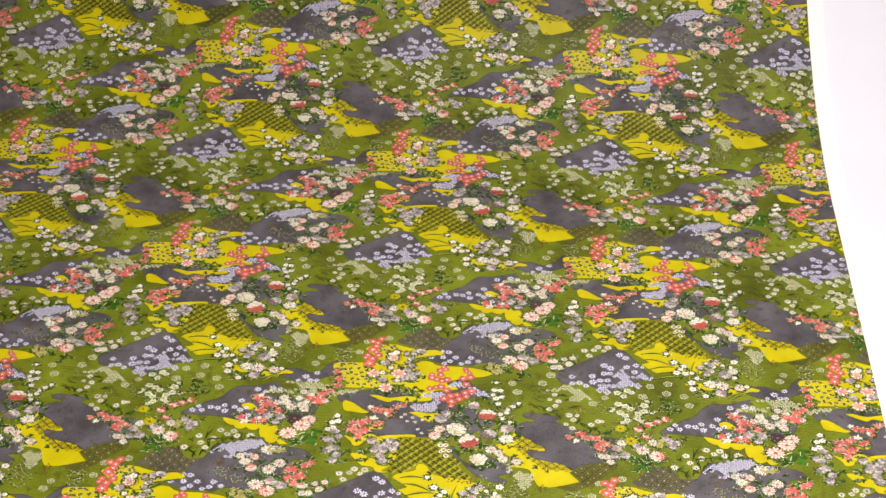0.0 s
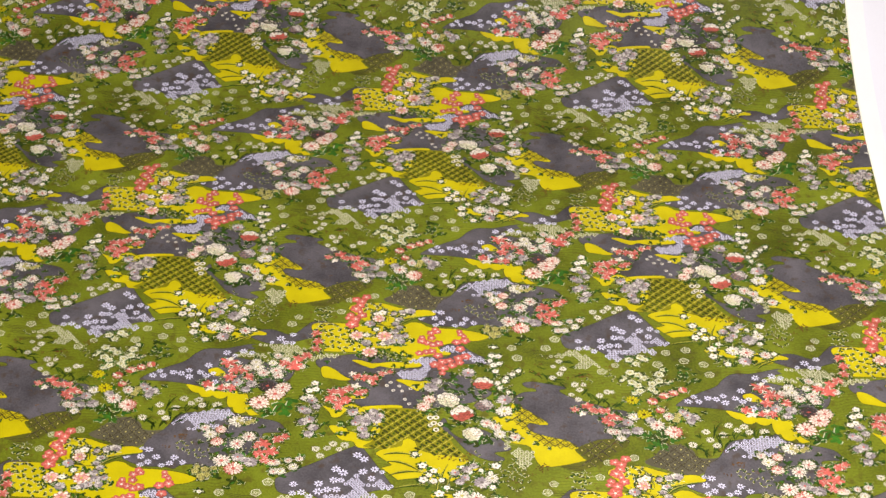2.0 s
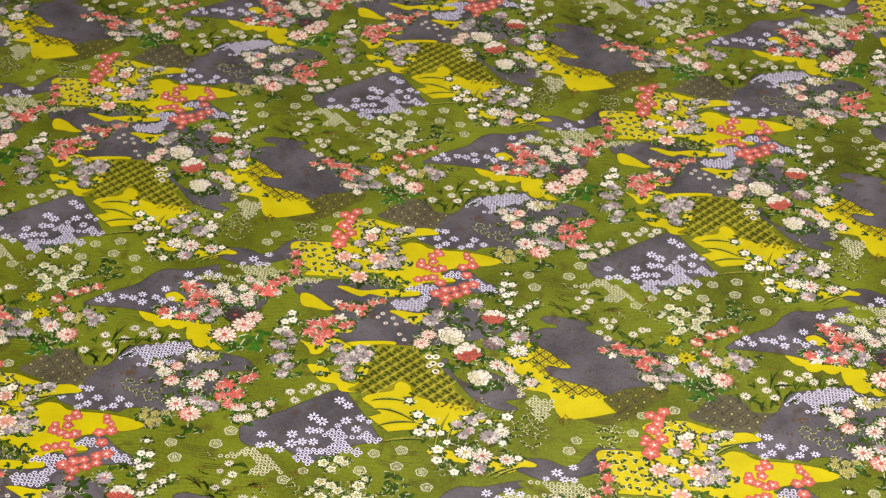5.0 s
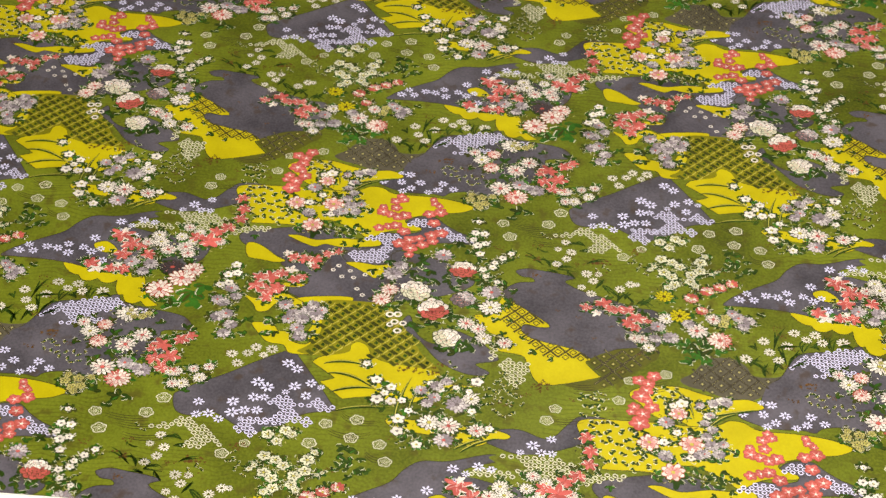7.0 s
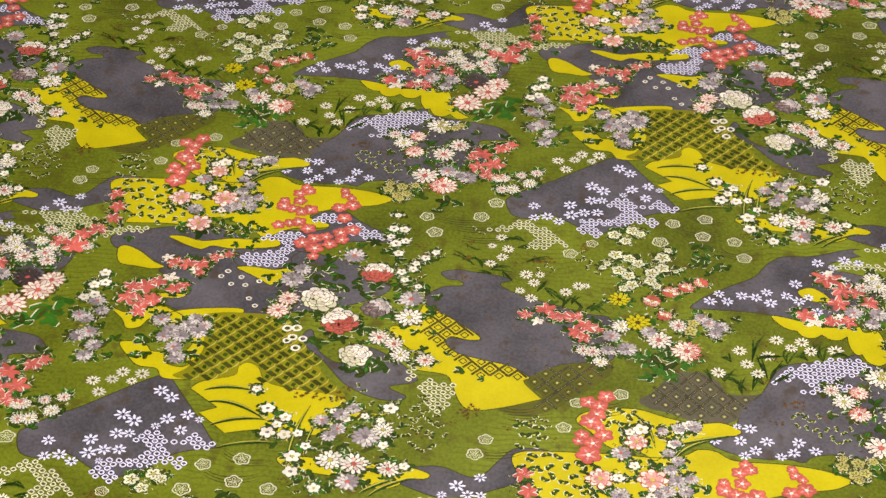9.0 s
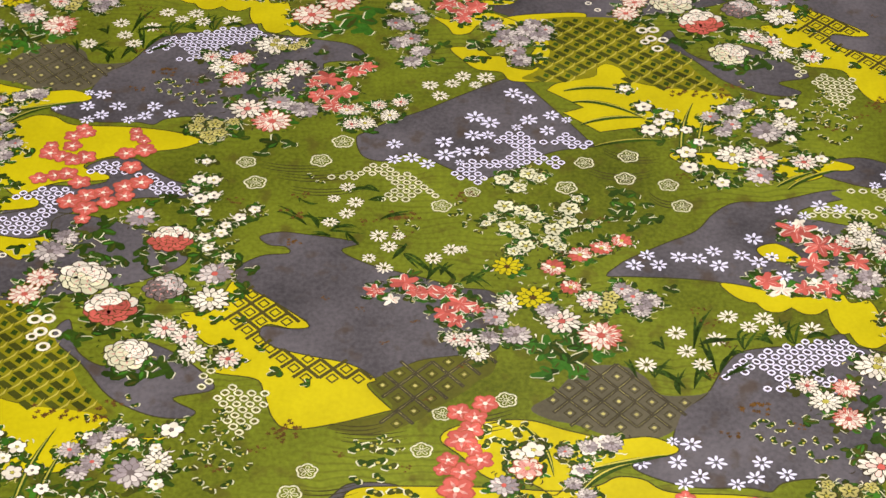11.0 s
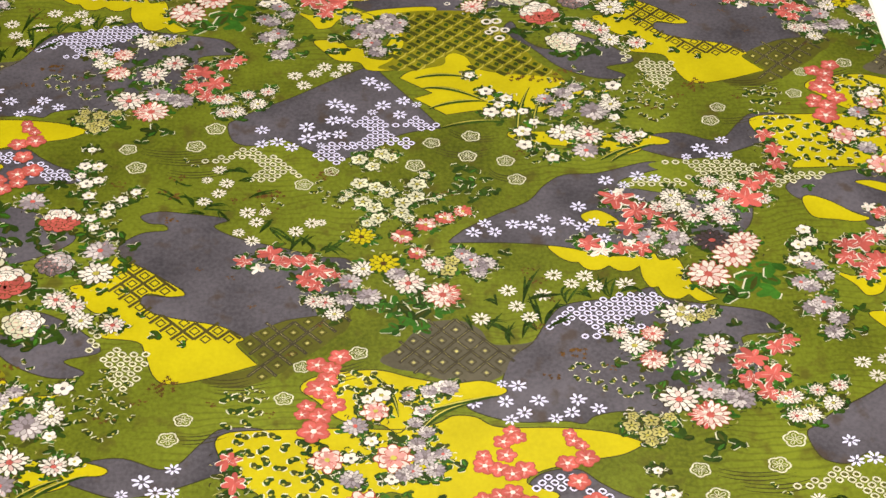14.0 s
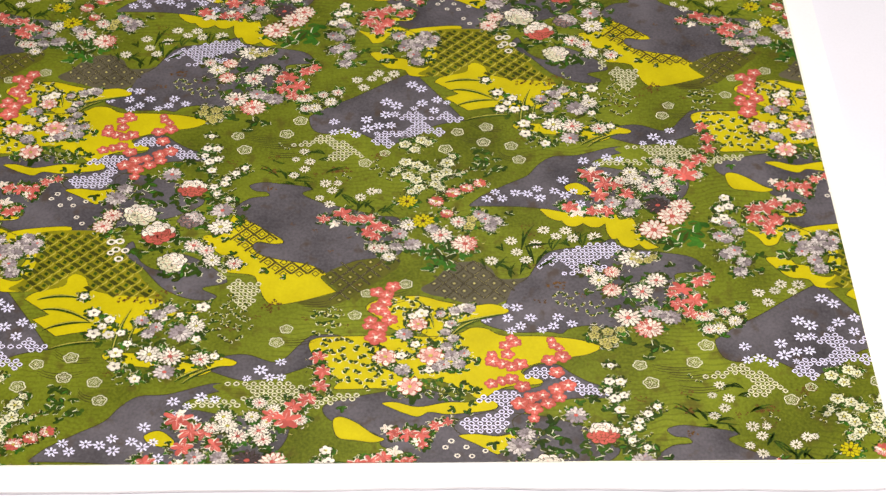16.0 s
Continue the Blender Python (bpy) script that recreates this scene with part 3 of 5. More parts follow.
cloud('grey', ((-1.3, -50.2), (4.5, -47.3), (21.4, -43.7), (36.4, -43), (52.3, -50.3), (62.4, -52.6), (77.4, -54.6), (92.6, -59.7), (102.9, -68.3), (93.7, -75.5), (79.7, -79.9), (60.9, -83.4), (42.1, -85.7), (33.6, -84.7), (25.9, -81.6), (22.6, -78.8), (28.8, -76.7), (32.2, -74.8), (27.6, -68.8), (19.9, -66.3), (18, -61.6), (7.5, -57.7), (0.8, -55)))
cloud('grey', ((-34.8, 54.4), (-30, 56.1), (-24.1, 55.6), (-9.5, 53), (-13.6, 50.1), (-6.1, 45.5), (5.5, 42), (16.8, 38.5), (25.2, 36.9), (26.8, 28), (25.6, 19), (16.3, 17.1), (7, 15.2), (0.1, 10.2), (-3.1, 8.8), (-8.7, 12.7), (-19.6, 15.4), (-27.2, 17.9), (-31.2, 21.9), (-30.2, 25), (-23.3, 24.3), (-20.2, 26.4), (-23.9, 29), (-37.5, 37.7), (-39.6, 42.9), (-33.9, 47.7), (-26.9, 48.8), (-27.9, 51), (-32.3, 51.6)))
cloud('grey', ((-12.6, 92.2), (-10, 94.4), (-4.1, 98.6), (5.9, 103.9), (16.4, 110.6), (25.2, 115.9), (31.2, 118.9), (31.2, 118.9), (38, 109.9), (45.4, 100.1), (52.5, 89.9), (52.5, 89.9), (46.3, 89), (39.1, 86.7), (30.3, 80.4), (19.9, 76.4), (13.8, 80), (2.9, 85.9), (-3.7, 82.9), (-9.2, 83.8), (-11.7, 87)))
cloud('grey', ((-77.9, 25.8), (-74, 16.2), (-65.9, 11.9), (-60.3, 19.2), (-53.6, 17.7), (-45.4, 12.4), (-39.9, 5.9), (-49.1, 3), (-43.3, -0.7), (-46.4, -2.7), (-54.3, -1.8), (-64.1, 3.2), (-72.2, 12.3), (-80.8, 20.3)))
cloud('grey', ((68.1, 2.2), (74.3, 7.1), (78.8, 14.5), (83.3, 19.6), (90.2, 21.4), (99.7, 22.5), (108.4, 26.1), (110.6, 22.8), (117, 20.9), (124.9, 19.6), (138.5, 16.8), (142.5, 10.3), (130.7, 8.1), (134.6, -2.5), (119.7, -9.1), (111.2, -14.9), (103.4, -16.8), (96.1, -15.3), (88.8, -16.6), (85.8, -18.9), (80.9, -18), (71, -18.3), (63.6, -17), (56.3, -13.6), (57.7, -10.4), (64.1, -9.9), (65.7, -4.9)))
cloud('grey', ((59.1, 49.1), (68, 54.3), (76.9, 59.2), (81.9, 65.3), (88.1, 69.6), (98.6, 70.4), (114, 74.9), (119.7, 72.9), (108.8, 69.1), (104, 66.4), (106.6, 64.4), (120.8, 61.3), (140.9, 60.1), (138.2, 46.5), (118.9, 40.7), (113, 38.7), (100.4, 38.1), (88, 39.6), (81.2, 41.8), (71.5, 42.8), (58.8, 43.1), (53.2, 43.3), (56.2, 46.8)))
cloud('grey', ((109.7, 82.2), (115.6, 86.2), (124.9, 87.3), (136.4, 83.9), (144, 91.5), (149.1, 95.7), (160.2, 94.8), (158.6, 87.1), (144.9, 80.7), (135.3, 77.4), (126, 75.8), (117.4, 78.1)))
cloud('darkgrey', ((33.7, 2.2), (38.9, 6.3), (42.9, 11.3), (47.6, 14.7), (55.6, 14.9), (60.7, 11.7), (63.7, 6.9), (72.9, 7.1), (77, 9.6), (68.7, 2.2), (65.7, -3.4), (57.9, -6.5), (50.3, -4.7), (44, -2.2), (37.6, -0.7)))
cloud('olive', ((-3.7, 7.9), (-0.6, 11.2), (4.4, 13.9), (10.9, 16.2), (18.9, 17.2), (25.3, 18), (25, 12.6), (21.2, 9.5), (18, 6.2), (10.5, 0.7), (8, -1.8), (-1.8, -6.2), (-8.3, -5.5), (-12.3, -3.8), (1.8, 0.9)))
cloud('yellow', ((-51.2, 28.1), (-42.9, 30), (-40.8, 37.3), (-37.6, 38.2), (-20.2, 26.4), (-23.3, 24.3), (-29.6, 25.5), (-31.3, 22.4), (-27.4, 18.7), (-19.7, 16.4), (-8.8, 13.9), (-2.5, 9.6), (-4.3, 7.6), (1.8, 0.9), (1.8, 0.9), (-11.1, -3.3), (-21.1, -5), (-25.4, -2), (-28.2, 5), (-30.7, 9), (-40.2, 10.5), (-39.9, 12.9), (-35.2, 13.1), (-38.7, 18), (-44.2, 19.6)))
cloud('yellow', ((81.3, 41.6), (83.7, 37.7), (86.9, 35.6), (89.3, 35.3), (89.3, 35.3), (91.4, 32.8), (94.9, 32.4), (97.8, 34), (97.8, 34), (100.4, 32.1), (103.8, 32), (106.4, 33.8), (106.4, 33.8), (106.7, 29.6), (108.4, 26.1), (110.5, 26.2), (110.5, 26.2), (112.2, 22.8), (115.8, 21.7), (118.8, 23.3), (118.8, 23.3), (121.7, 20.7), (126.7, 21.7), (126.7, 21.7), (121.1, 26), (119.5, 30.1), (117.4, 36.6), (112.6, 36), (110.3, 39), (101.5, 37.5), (94.2, 38.7), (88.8, 40.4)))
cloud('yellow', ((27, 144.9), (36.4, 147.3), (51.7, 148.1), (50.2, 142.8), (43.8, 134.8), (46.2, 127.2), (41.3, 122.6), (34.8, 125.7), (37.2, 133.3), (29.8, 137.1), (24.7, 140.9)))
cloud('yellow', ((91.6, 53.2), (96.8, 55.3), (102.1, 51.5), (101.8, 48.7), (94.7, 49.5)))
cloud('green', ((113.8, 73.9), (126, 75.8), (138.1, 76.4), (150, 74), (148.5, 66.9), (141, 60.5), (132.5, 61.6), (124.1, 63.8), (108, 63.8), (104.5, 65.4), (108.6, 68), (119.1, 69.4)))
cloud('grey', ((53.7, -46.8), (58.9, -43.2), (70.1, -43.3), (77.3, -41), (70.4, -37.3), (74.7, -33.1), (83, -32.5), (87.9, -36.2), (93.7, -39.9), (102.6, -44), (100.3, -46.9), (87.1, -47.3), (76.8, -50.5), (66.5, -55.1), (65.2, -60.9), (52.3, -63.1), (45.4, -59.6), (47.5, -55.4), (56.6, -52.7), (60.7, -50.4)))
cloud('yellow', ((13.2, -7.3), (14.8, -4.2), (20.9, -2.1), (32.7, -1.1), (42.2, -3.8), (51.8, -5.8), (60.3, -5), (65.9, -7.2), (66.3, -9), (62.2, -10.5), (54.8, -11.5), (48.4, -13.8), (44.2, -13.3), (38.9, -20.9), (33.7, -18.3), (24.2, -17), (17.5, -11)))
cloud('yellow', ((-7.6, -23.6), (-5.7, -20.6), (1.3, -19.6), (24.3, -19.3), (38.9, -19.9), (47.7, -18.4), (52.5, -15.9), (58.2, -16.4), (63.9, -19.5), (78.6, -19.9), (90, -21.2), (96.7, -23.1), (100.9, -25.1), (100.9, -25.1), (94.7, -28.3), (86.3, -29.8), (76.8, -31.9), (71.2, -34.1), (70.4, -36.5), (77, -39), (76.3, -41), (66.1, -41.8), (60.9, -43.7), (57.2, -46.1), (53.7, -47), (48.8, -43.2), (38.7, -38.7), (34.6, -38.7), (28.5, -42.5), (16.3, -42.4), (6.2, -42.8), (2.1, -42.3), (4, -38.5), (-0.6, -35.5), (-4.9, -29.6)))
cloud('yellow', ((19.6, -48.7), (24.5, -48.2), (32.5, -50.2), (42.6, -48.4), (50.7, -48.4), (56.7, -47.5), (60.3, -48.5), (60.7, -50.9), (56.6, -52.2), (48.5, -53.1), (42.5, -53.5), (36.5, -52.5), (32.5, -54.4), (27.5, -52.9), (23.5, -51)))
cloud('yellow', ((2.6, -55.1), (5.5, -54.2), (10.6, -56.5), (16.6, -61.2), (20.8, -63.5), (16.7, -64.8), (10.8, -63.9), (4.8, -62.9), (2.7, -59.2)))
cloud('yellow', ((46.7, -62.3), (52.3, -61.5), (60.2, -62.5), (65.2, -61.6), (67.7, -62.5), (65, -65.5), (62, -68.4), (59.9, -69.9), (56.1, -67.6), (52.2, -65.4)))
cloud('yellow', ((-115.2, -1.8), (-111.8, 1.4), (-101.6, 4.5), (-100.5, 8.3), (-97.6, 10.2), (-93.7, 8.2), (-90.5, 2.8), (-81.2, 0.1), (-71.6, -0.5), (-62.8, -3.4), (-65.6, -6.8), (-60.2, -7.9), (-50.7, -8), (-47.2, -6.9), (-53.6, -10.5), (-63.9, -12), (-68.7, -16.3), (-72.6, -18.1), (-80.9, -18), (-90.4, -17), (-100.9, -18.9), (-100.9, -18.9), (-110.9, -11.2), (-110.9, -11.2), (-105, -8.9), (-105, -8.9), (-115.2, -1.8)))
cloud('yellow', ((-82.6, -28.1), (-80.8, -26.3), (-72.6, -26.4), (-58.1, -27.2), (-48.8, -27.8), (-39.5, -28.4), (-33.6, -30.4), (-34.7, -32.3), (-41.2, -32.8), (-43, -35.2), (-48.9, -37.1), (-52.2, -35.2), (-57.4, -33.9), (-71.9, -32.1), (-79.2, -30.6)))
cloud('yellow', ((158.7, 33), (167.1, 29.5), (174, 38.1), (185.4, 38.7), (184, 36.9), (177.1, 36.4), (179.9, 32.9), (186, 29.4), (190.9, 25.9), (188.6, 25.1), (181, 26.6), (175.6, 27.2), (172.7, 23.2), (168.2, 22.4), (165.5, 26.6)))
cloud('yellow', ((167.1, 16), (172.8, 16.8), (176.9, 15.3), (178.7, 13.1), (183, 12.5), (184.4, 8.4), (190.7, 7), (194.6, 10.3), (194.7, 2.9), (189.7, 1.6), (184.4, 2.2), (181.8, 5.7), (175.4, 6.6), (171.6, 9.9)))
cloud('weave', ((-116.4, 28.8), (-113.2, 30.8), (-104.1, 31.6), (-88.5, 30.4), (-82, 22.5), (-74.8, 11.9), (-70.6, 5.4), (-63.4, -1.6), (-71.6, -1), (-81.2, 0.1), (-90.5, 2.8), (-93.7, 8.2), (-97.6, 10.2), (-100.5, 8.3), (-101.6, 4.5), (-112.2, 1.7), (-122, 3), (-117.8, 6.8), (-113.9, 14.3), (-114.9, 22.6)))
lattice('lines', ((-38.9, 38.3), (-20.2, 26.4), (-23.3, 24.5), (-30.3, 25.7), (-31.6, 21.9), (-26.6, 17.9), (-18.3, 15.6), (-8.7, 13.2), (-2.5, 9.8), (-4.3, 7.1), (-10.8, 7), (-16.2, 8.5), (-21.7, 10.5), (-25.9, 12.9), (-34.9, 20.3), (-38.3, 24.5), (-39.7, 29.2)))
lattice('dots', ((-3.7, 7.9), (-0.6, 10.9), (4.5, 13.6), (11, 15.9), (18.9, 16.9), (25.3, 17.6), (25, 12.6), (21.2, 9.5), (18, 6.2), (10.5, 0.7), (8, -1.8), (-1.8, -6.2), (-8.4, -5.2), (1.8, 0.6)))
lattice('dots', ((35, 2.3), (40.2, 6.4), (43.6, 11), (47.6, 13.9), (55.6, 14), (60.7, 11), (63.7, 6.6), (72.9, 6.7), (75.7, 8.4), (68.7, 2.2), (65.7, -3.4), (57.9, -6.1), (50.3, -4.1), (44, -1.8), (37.6, -0.4)))
rings('cream', ((117.6, 74.3), (126, 75.8), (135, 76), (144.8, 73.9), (149.5, 71.9), (145.5, 66.3), (138, 60.4), (134.2, 63.2), (130.1, 65.1), (123.2, 67.5), (128.1, 70), (125.5, 72.7)))
rings('cream', ((107.7, 66.9), (121.9, 68.2), (124.3, 65), (108.1, 64)))
rings('cream', ((144.6, 65.3), (154.3, 69.2), (167.2, 70.9), (165.6, 68.1), (153.7, 65.2), (145.5, 63.1)))
blooms('leafdark', ((57, 72.6, 3.3), (59.9, 67.1, 3.3), (64.6, 63.2, 3), (56.7, 64.3, 3), (61.6, 71.7, 2.7),))
blooms('leafdark', ((39.7, 19.8, 4.4), (44.1, 16.3, 4.3), (37.8, 11.8, 3.2), (34.1, 19.7, 3), (61.9, 31.8, 2.8), (69, 39.2, 2.6), (45.1, 21.4, 3.6), (28.2, 21.1, 2.7), (24.2, 22.7, 2.7), (58.7, 39.4, 2.6), (36.3, 30.8, 3.3), (17.1, 30.4, 2.5),))
blooms('leafdark', ((114.8, 41.5, 3.7), (121.2, 46.3, 3.5), (127.7, 35.4, 3.7), (134.3, 48.4, 3.5), (115, 51.9, 2.9), (125.9, 40.8, 4.3), (108.4, 46, 2.6), (131.6, 23.2, 3.6), (127.2, 24.8, 3.3),))
blooms('stargroup', ((102.6, 60, 5.3), (107.7, 54.8, 4.7), (112.5, 54.1, 3.5), (104.9, 48.2, 4.6), (92.8, 42.3, 4), (101.9, 40.2, 3.6), (107.6, 40.3, 3.6), (116.5, 49.2, 3.8), (140.5, 59.3, 5.4), (135.3, 61.1, 3.6),))
blooms('starwhite', ((96.2, 39.6, 3.7), (103.5, 62.4, 2.4), (105.1, 42.2, 2.3),))
blooms('mumgrey', ((110.1, 44.6, 3.7), (118.6, 44.2, 3.7), (116, 39.7, 3.1),))
blooms('mumdark', ((128.3, 43.1, 5.5),))
blooms('mumrose', ((137.1, 42.4, 5.2), (133.4, 37.4, 6.3), (125.3, 30.5, 6.5),))
blooms('leafdark', ((101.8, 7.6, 2.9), (112.1, 6.2, 3.2), (112.8, -4.7, 3.1), (120.6, -4.6, 3.4), (107.2, -7.9, 2.8), (126.8, 8.1, 2.7), (129.6, 13.1, 2.7), (110.9, 16, 2.5), (129.1, 0.2, 3.2), (108.2, -18.2, 3.5),))
blooms('leafdark', ((-35.7, 90, 4.2), (-44.4, 92.1, 3.4), (-31, 88.8, 3.1), (-38.1, 84.9, 2.8), (-9.2, 94.9, 2.8),))
blooms('leafdark', ((-74.6, 55.5, 3.8), (-74, 45.9, 3.4), (-57.2, 47.2, 3.7), (-61.7, 26.2, 3.6), (-47, 45.5, 3.4), (-40, 45.7, 3.4), (-56.5, 55.9, 3.2), (-37.4, 37.4, 3.1), (-72.5, 25.9, 3.5), (-79.1, 49.6, 3.1), (-60.6, 42.4, 3.4), (-44.7, 48.4, 2.9), (-55.6, 62.9, 2.6), (-37.8, 60.3, 2.3), (-41.9, 58.2, 2.3), (-52.4, 70.2, 2.7), (-59.3, 66.9, 2.7), (-38.9, 19.7, 2.4), (-49.2, 17, 2.7), (-30.7, 18.2, 1.9), (-69, 22.5, 3.3),))
blooms('leafdark', ((-56, 11, 3.6), (-61.9, 9.9, 3.4), (-26.1, 11.1, 2.9), (-18.6, 8, 1.9), (-53.9, 13.5, 2.7),))
blooms('leafdark', ((15.6, -22.6, 3.7), (37.8, -23.1, 3.7), (23.7, -33, 3.6), (34.8, -34.4, 3.6), (48, -30.9, 3.3), (30.6, -46.3, 4), (23.7, -45, 3.2), (43.8, -34.5, 3.2), (54, -31, 2.8),))
blooms('bud', ((49.6, -6.9, 2.9), (46.4, -8.9, 2.5), (44.2, -14.5, 2.5),))
blooms('leafdark', ((37.7, -40.5, 2.4), (43.5, -43, 2.8), (48.5, -44.2, 2.8), (52.5, -43.1, 2.8),))
blooms('leafdark', ((141.4, 11.5, 3), (157.3, 16.7, 3.1), (174.6, 17.8, 4), (192.8, 12.6, 3.1), (173.4, 10.9, 3), (153.8, 8.5, 2.6),))
blooms('bud', ((155.4, 46.9, 2.7), (156.5, 42.4, 2.7), (152.8, 41.1, 2.7), (153.8, 36.6, 2.7), (150.4, 35.3, 2.5),))
blooms('mumwhite', ((120.5, 57.1, 3.9), (124.4, 52.8, 4.1), (131.5, 55, 4.1), (118.8, 60.8, 3.7), (133.2, 51.4, 3.6), (114.8, 56.3, 3.2), (128.8, 60.6, 3.2),))
blooms('leafdark', ((121.7, 48.7, 3.2), (115.2, 50.3, 3.2), (134.8, 46.9, 3.6), (125.8, 45.6, 3.2), (138.5, 57.3, 3.2),))
blooms('leaffresh', ((138.3, 28.3, 6.6), (131.6, 23.8, 5.3), (143.3, 32.5, 4.9), (141, 24, 4.8),))
blooms('leaffresh', ((40.9, 14.6, 3.5), (45, 12.2, 3), (37.7, 17.1, 2.7),))
blooms('bud', ((62, 114, 2.1), (66.8, 106.4, 2.9), (73.1, 103.2, 2.6), (67.9, 96.9, 3.2), (73.6, 96.4, 2.8), (77.9, 97.1, 2.2), (77.2, 88.2, 3.4), (77.4, 82.4, 3.1), (85.5, 76.8, 2.7), (107.1, 108.7, 3.2), (70.7, 100.1, 2.2),))
blooms('leafdark', ((70.2, 92.3, 2.5), (82.6, 92.5, 3.1), (83.2, 81.6, 3.1), (93.2, 82.9, 3.4), (102.8, 94.1, 2.8), (93.4, 92.8, 3.1), (101.1, 79.8, 2.8), (90.3, 77.5, 3.1), (83.2, 100.5, 2.2), (107.7, 96.5, 2.2), (80, 79.4, 2.5), (111.6, 102.3, 1.9),))
blooms('mumgrey', ((95.8, 79.8, 4.3), (99.9, 97, 5.1), (91.2, 105.3, 3.2), (90.7, 99.7, 2.9),))
blooms('mumwhite', ((89.5, 87.6, 5.1), (97.2, 86.6, 5.1), (108.3, 85.2, 4), (105.4, 100.1, 4),))
blooms('leafgilt', ((-38.2, -5.3, 1.3), (-36.3, -1.4, 1.3), (-33, -10.7, 1.3), (-29.6, -15.1, 1.3), (-34.9, -14.7, 1.3), (-39.4, -13.8, 1.3), (-37.7, -8.9, 1.3), (-32.7, -7.7, 1.3), (-31.4, -4.4, 1.2), (-39.4, -10.7, 1.1), (-40.9, -12.2, 1.1), (-37.8, -3.1, 1.2),))
blooms('leafgilt', ((-1.1, -8.5, 1.3), (0.9, -9.9, 1.3), (2.7, -7.6, 1.3), (-2.3, -10, 1.1), (0.1, -6.9, 1.2), (2.3, -10.7, 1.1), (-5.3, -8.2, 1.2), (4.1, -9.9, 1.1),))
blooms('leafgilt', ((84.5, -1.4, 1.3), (86.6, 0.2, 1.3), (88.4, -1.3, 1.3), (85.5, -4.5, 1.3), (87.9, -5.3, 1.3), (90.1, -2.8, 1.3), (90.8, -5.9, 1.3), (92.3, -0.5, 1.2), (92, -7.9, 1.3), (94.9, -5.8, 1.3), (97.5, -5.1, 1.3), (99.9, -6.6, 1.3), (100.8, -9.5, 1.3), (95.8, -8.9, 1.3), (98, -10.8, 1.3), (102.6, -4.9, 1.2),))
blooms('leafgilt', ((115, 104.7, 1.6), (117, 101.2, 1.6), (119.8, 104.8, 1.6), (121.3, 99.1, 1.6), (115.4, 95.5, 1.6), (118.1, 93.3, 1.6), (121.7, 94.6, 1.6), (112.8, 98.8, 1.6), (118.7, 108.2, 1.5),))
blooms('leafgilt', ((16.6, 64.5, 1.3), (18.8, 62.5, 1.3), (14.4, 63.1, 1.3), (17.8, 59.9, 1.3), (21.2, 57.6, 1.3), (15.7, 67.5, 1.2),))
blooms('brown', ((1.2, 63.1, 3.8), (-27.3, 62.5, 3.2), (-22.7, -5.4, 3.3), (-63.5, 0.5, 3.1), (85.1, 4.1, 3.2), (79.1, -4.5, 2.6), (77.5, 28.6, 2.2), (-26.7, 52.6, 2.6),))
blooms('brown', ((77.9, 113.2, 3.9), (82.6, 112.2, 2.9), (88.9, 111.1, 3.2), (132.9, 107.4, 2.9), (118.9, 99, 2.9), (16.4, 69.5, 2.7), (-16.2, 34.2, 1.4), (-7.6, 30.8, 1.4), (6.3, 27.5, 1.4), (-1.4, 20.4, 1.4),))
strokes('gilt', ((44.7, 112.5), (52.5, 116), (61.9, 112.8), (46.6, 107.7), (55.5, 110.4), (66.9, 101.3), (48.9, 98.5), (56.8, 103.3), (66.9, 101.7), (52.5, 89.9), (61.1, 93.8), (71, 92.7), (102.7, 74.6), (107.1, 80), (117.3, 82.4), (99.9, 75.6), (104.1, 79.5), (110.4, 81.2)))
strokes('gilt', ((31.7, -2.8), (37.5, -6.9), (38.5, -16.3), (45.3, -14.7), (54.6, -11.6), (65, -9.9), (44.3, -20.6), (48.2, -14.2), (56.3, -12.6), (75.7, 82.5), (75.1, 96.8), (80.8, 108.5), (80.7, 88), (80.5, 94.7), (83.3, 101.6)))
strokes('grass', ((72.6, 20.2), (74.6, 29), (78.5, 33.4), (77.4, 13.6), (76.7, 20.3), (75.6, 23.7), (78, 12.8), (80.5, 18.7), (83.5, 22.2), (78.6, 12), (82.9, 15.4), (86.4, 16.9), (69.8, 8.6), (66.8, 13.4), (64.2, 14.2), (71.7, 8.7), (73.4, 13.5), (76.3, 15.3), (68.4, 6.9), (68, 10.9), (68.4, 13.5), (89.1, 24), (91.6, 27.5), (93.5, 28.5), (97.1, 22.4), (97.5, 26), (99.3, 29.5), (100, 24.3), (103, 26), (104.9, 25.2), (91.7, 22.4), (90.6, 25), (88.7, 25.8), (74.1, 22), (78.4, 25.5), (80.9, 22.1), (65.8, 20.1), (64.8, 23.6), (61.9, 21.7)))
strokes('grass', ((-23.1, 58.6), (-26.3, 61.6), (-28.1, 64.6), (-20.1, 57.7), (-22, 61.6), (-23.6, 63.6), (-15.7, 57.8), (-17.5, 60.7), (-20.5, 61.7), (-17, 56.7), (-13.2, 60.8), (-9.9, 57.9), (-5.1, 71.2), (-8.5, 75.3), (-9.7, 72.1), (-25.5, 67.7), (-22.3, 65.7), (-21, 66.7), (2.1, 49.4), (5.1, 47.6), (8.1, 43.8), (9.6, 42.5), (8, 45.7), (5.9, 47.6), (11.8, 42.4), (12.3, 45.9), (13.7, 46.8), (15.3, 40.3), (13.8, 44), (11.6, 44.9), (16.7, 40.3), (19.5, 42.2), (22.3, 40.4), (18.2, 39.5), (21.6, 44.2), (23.6, 43.9), (-4.4, 61), (-1.7, 64), (0.6, 63.1)))
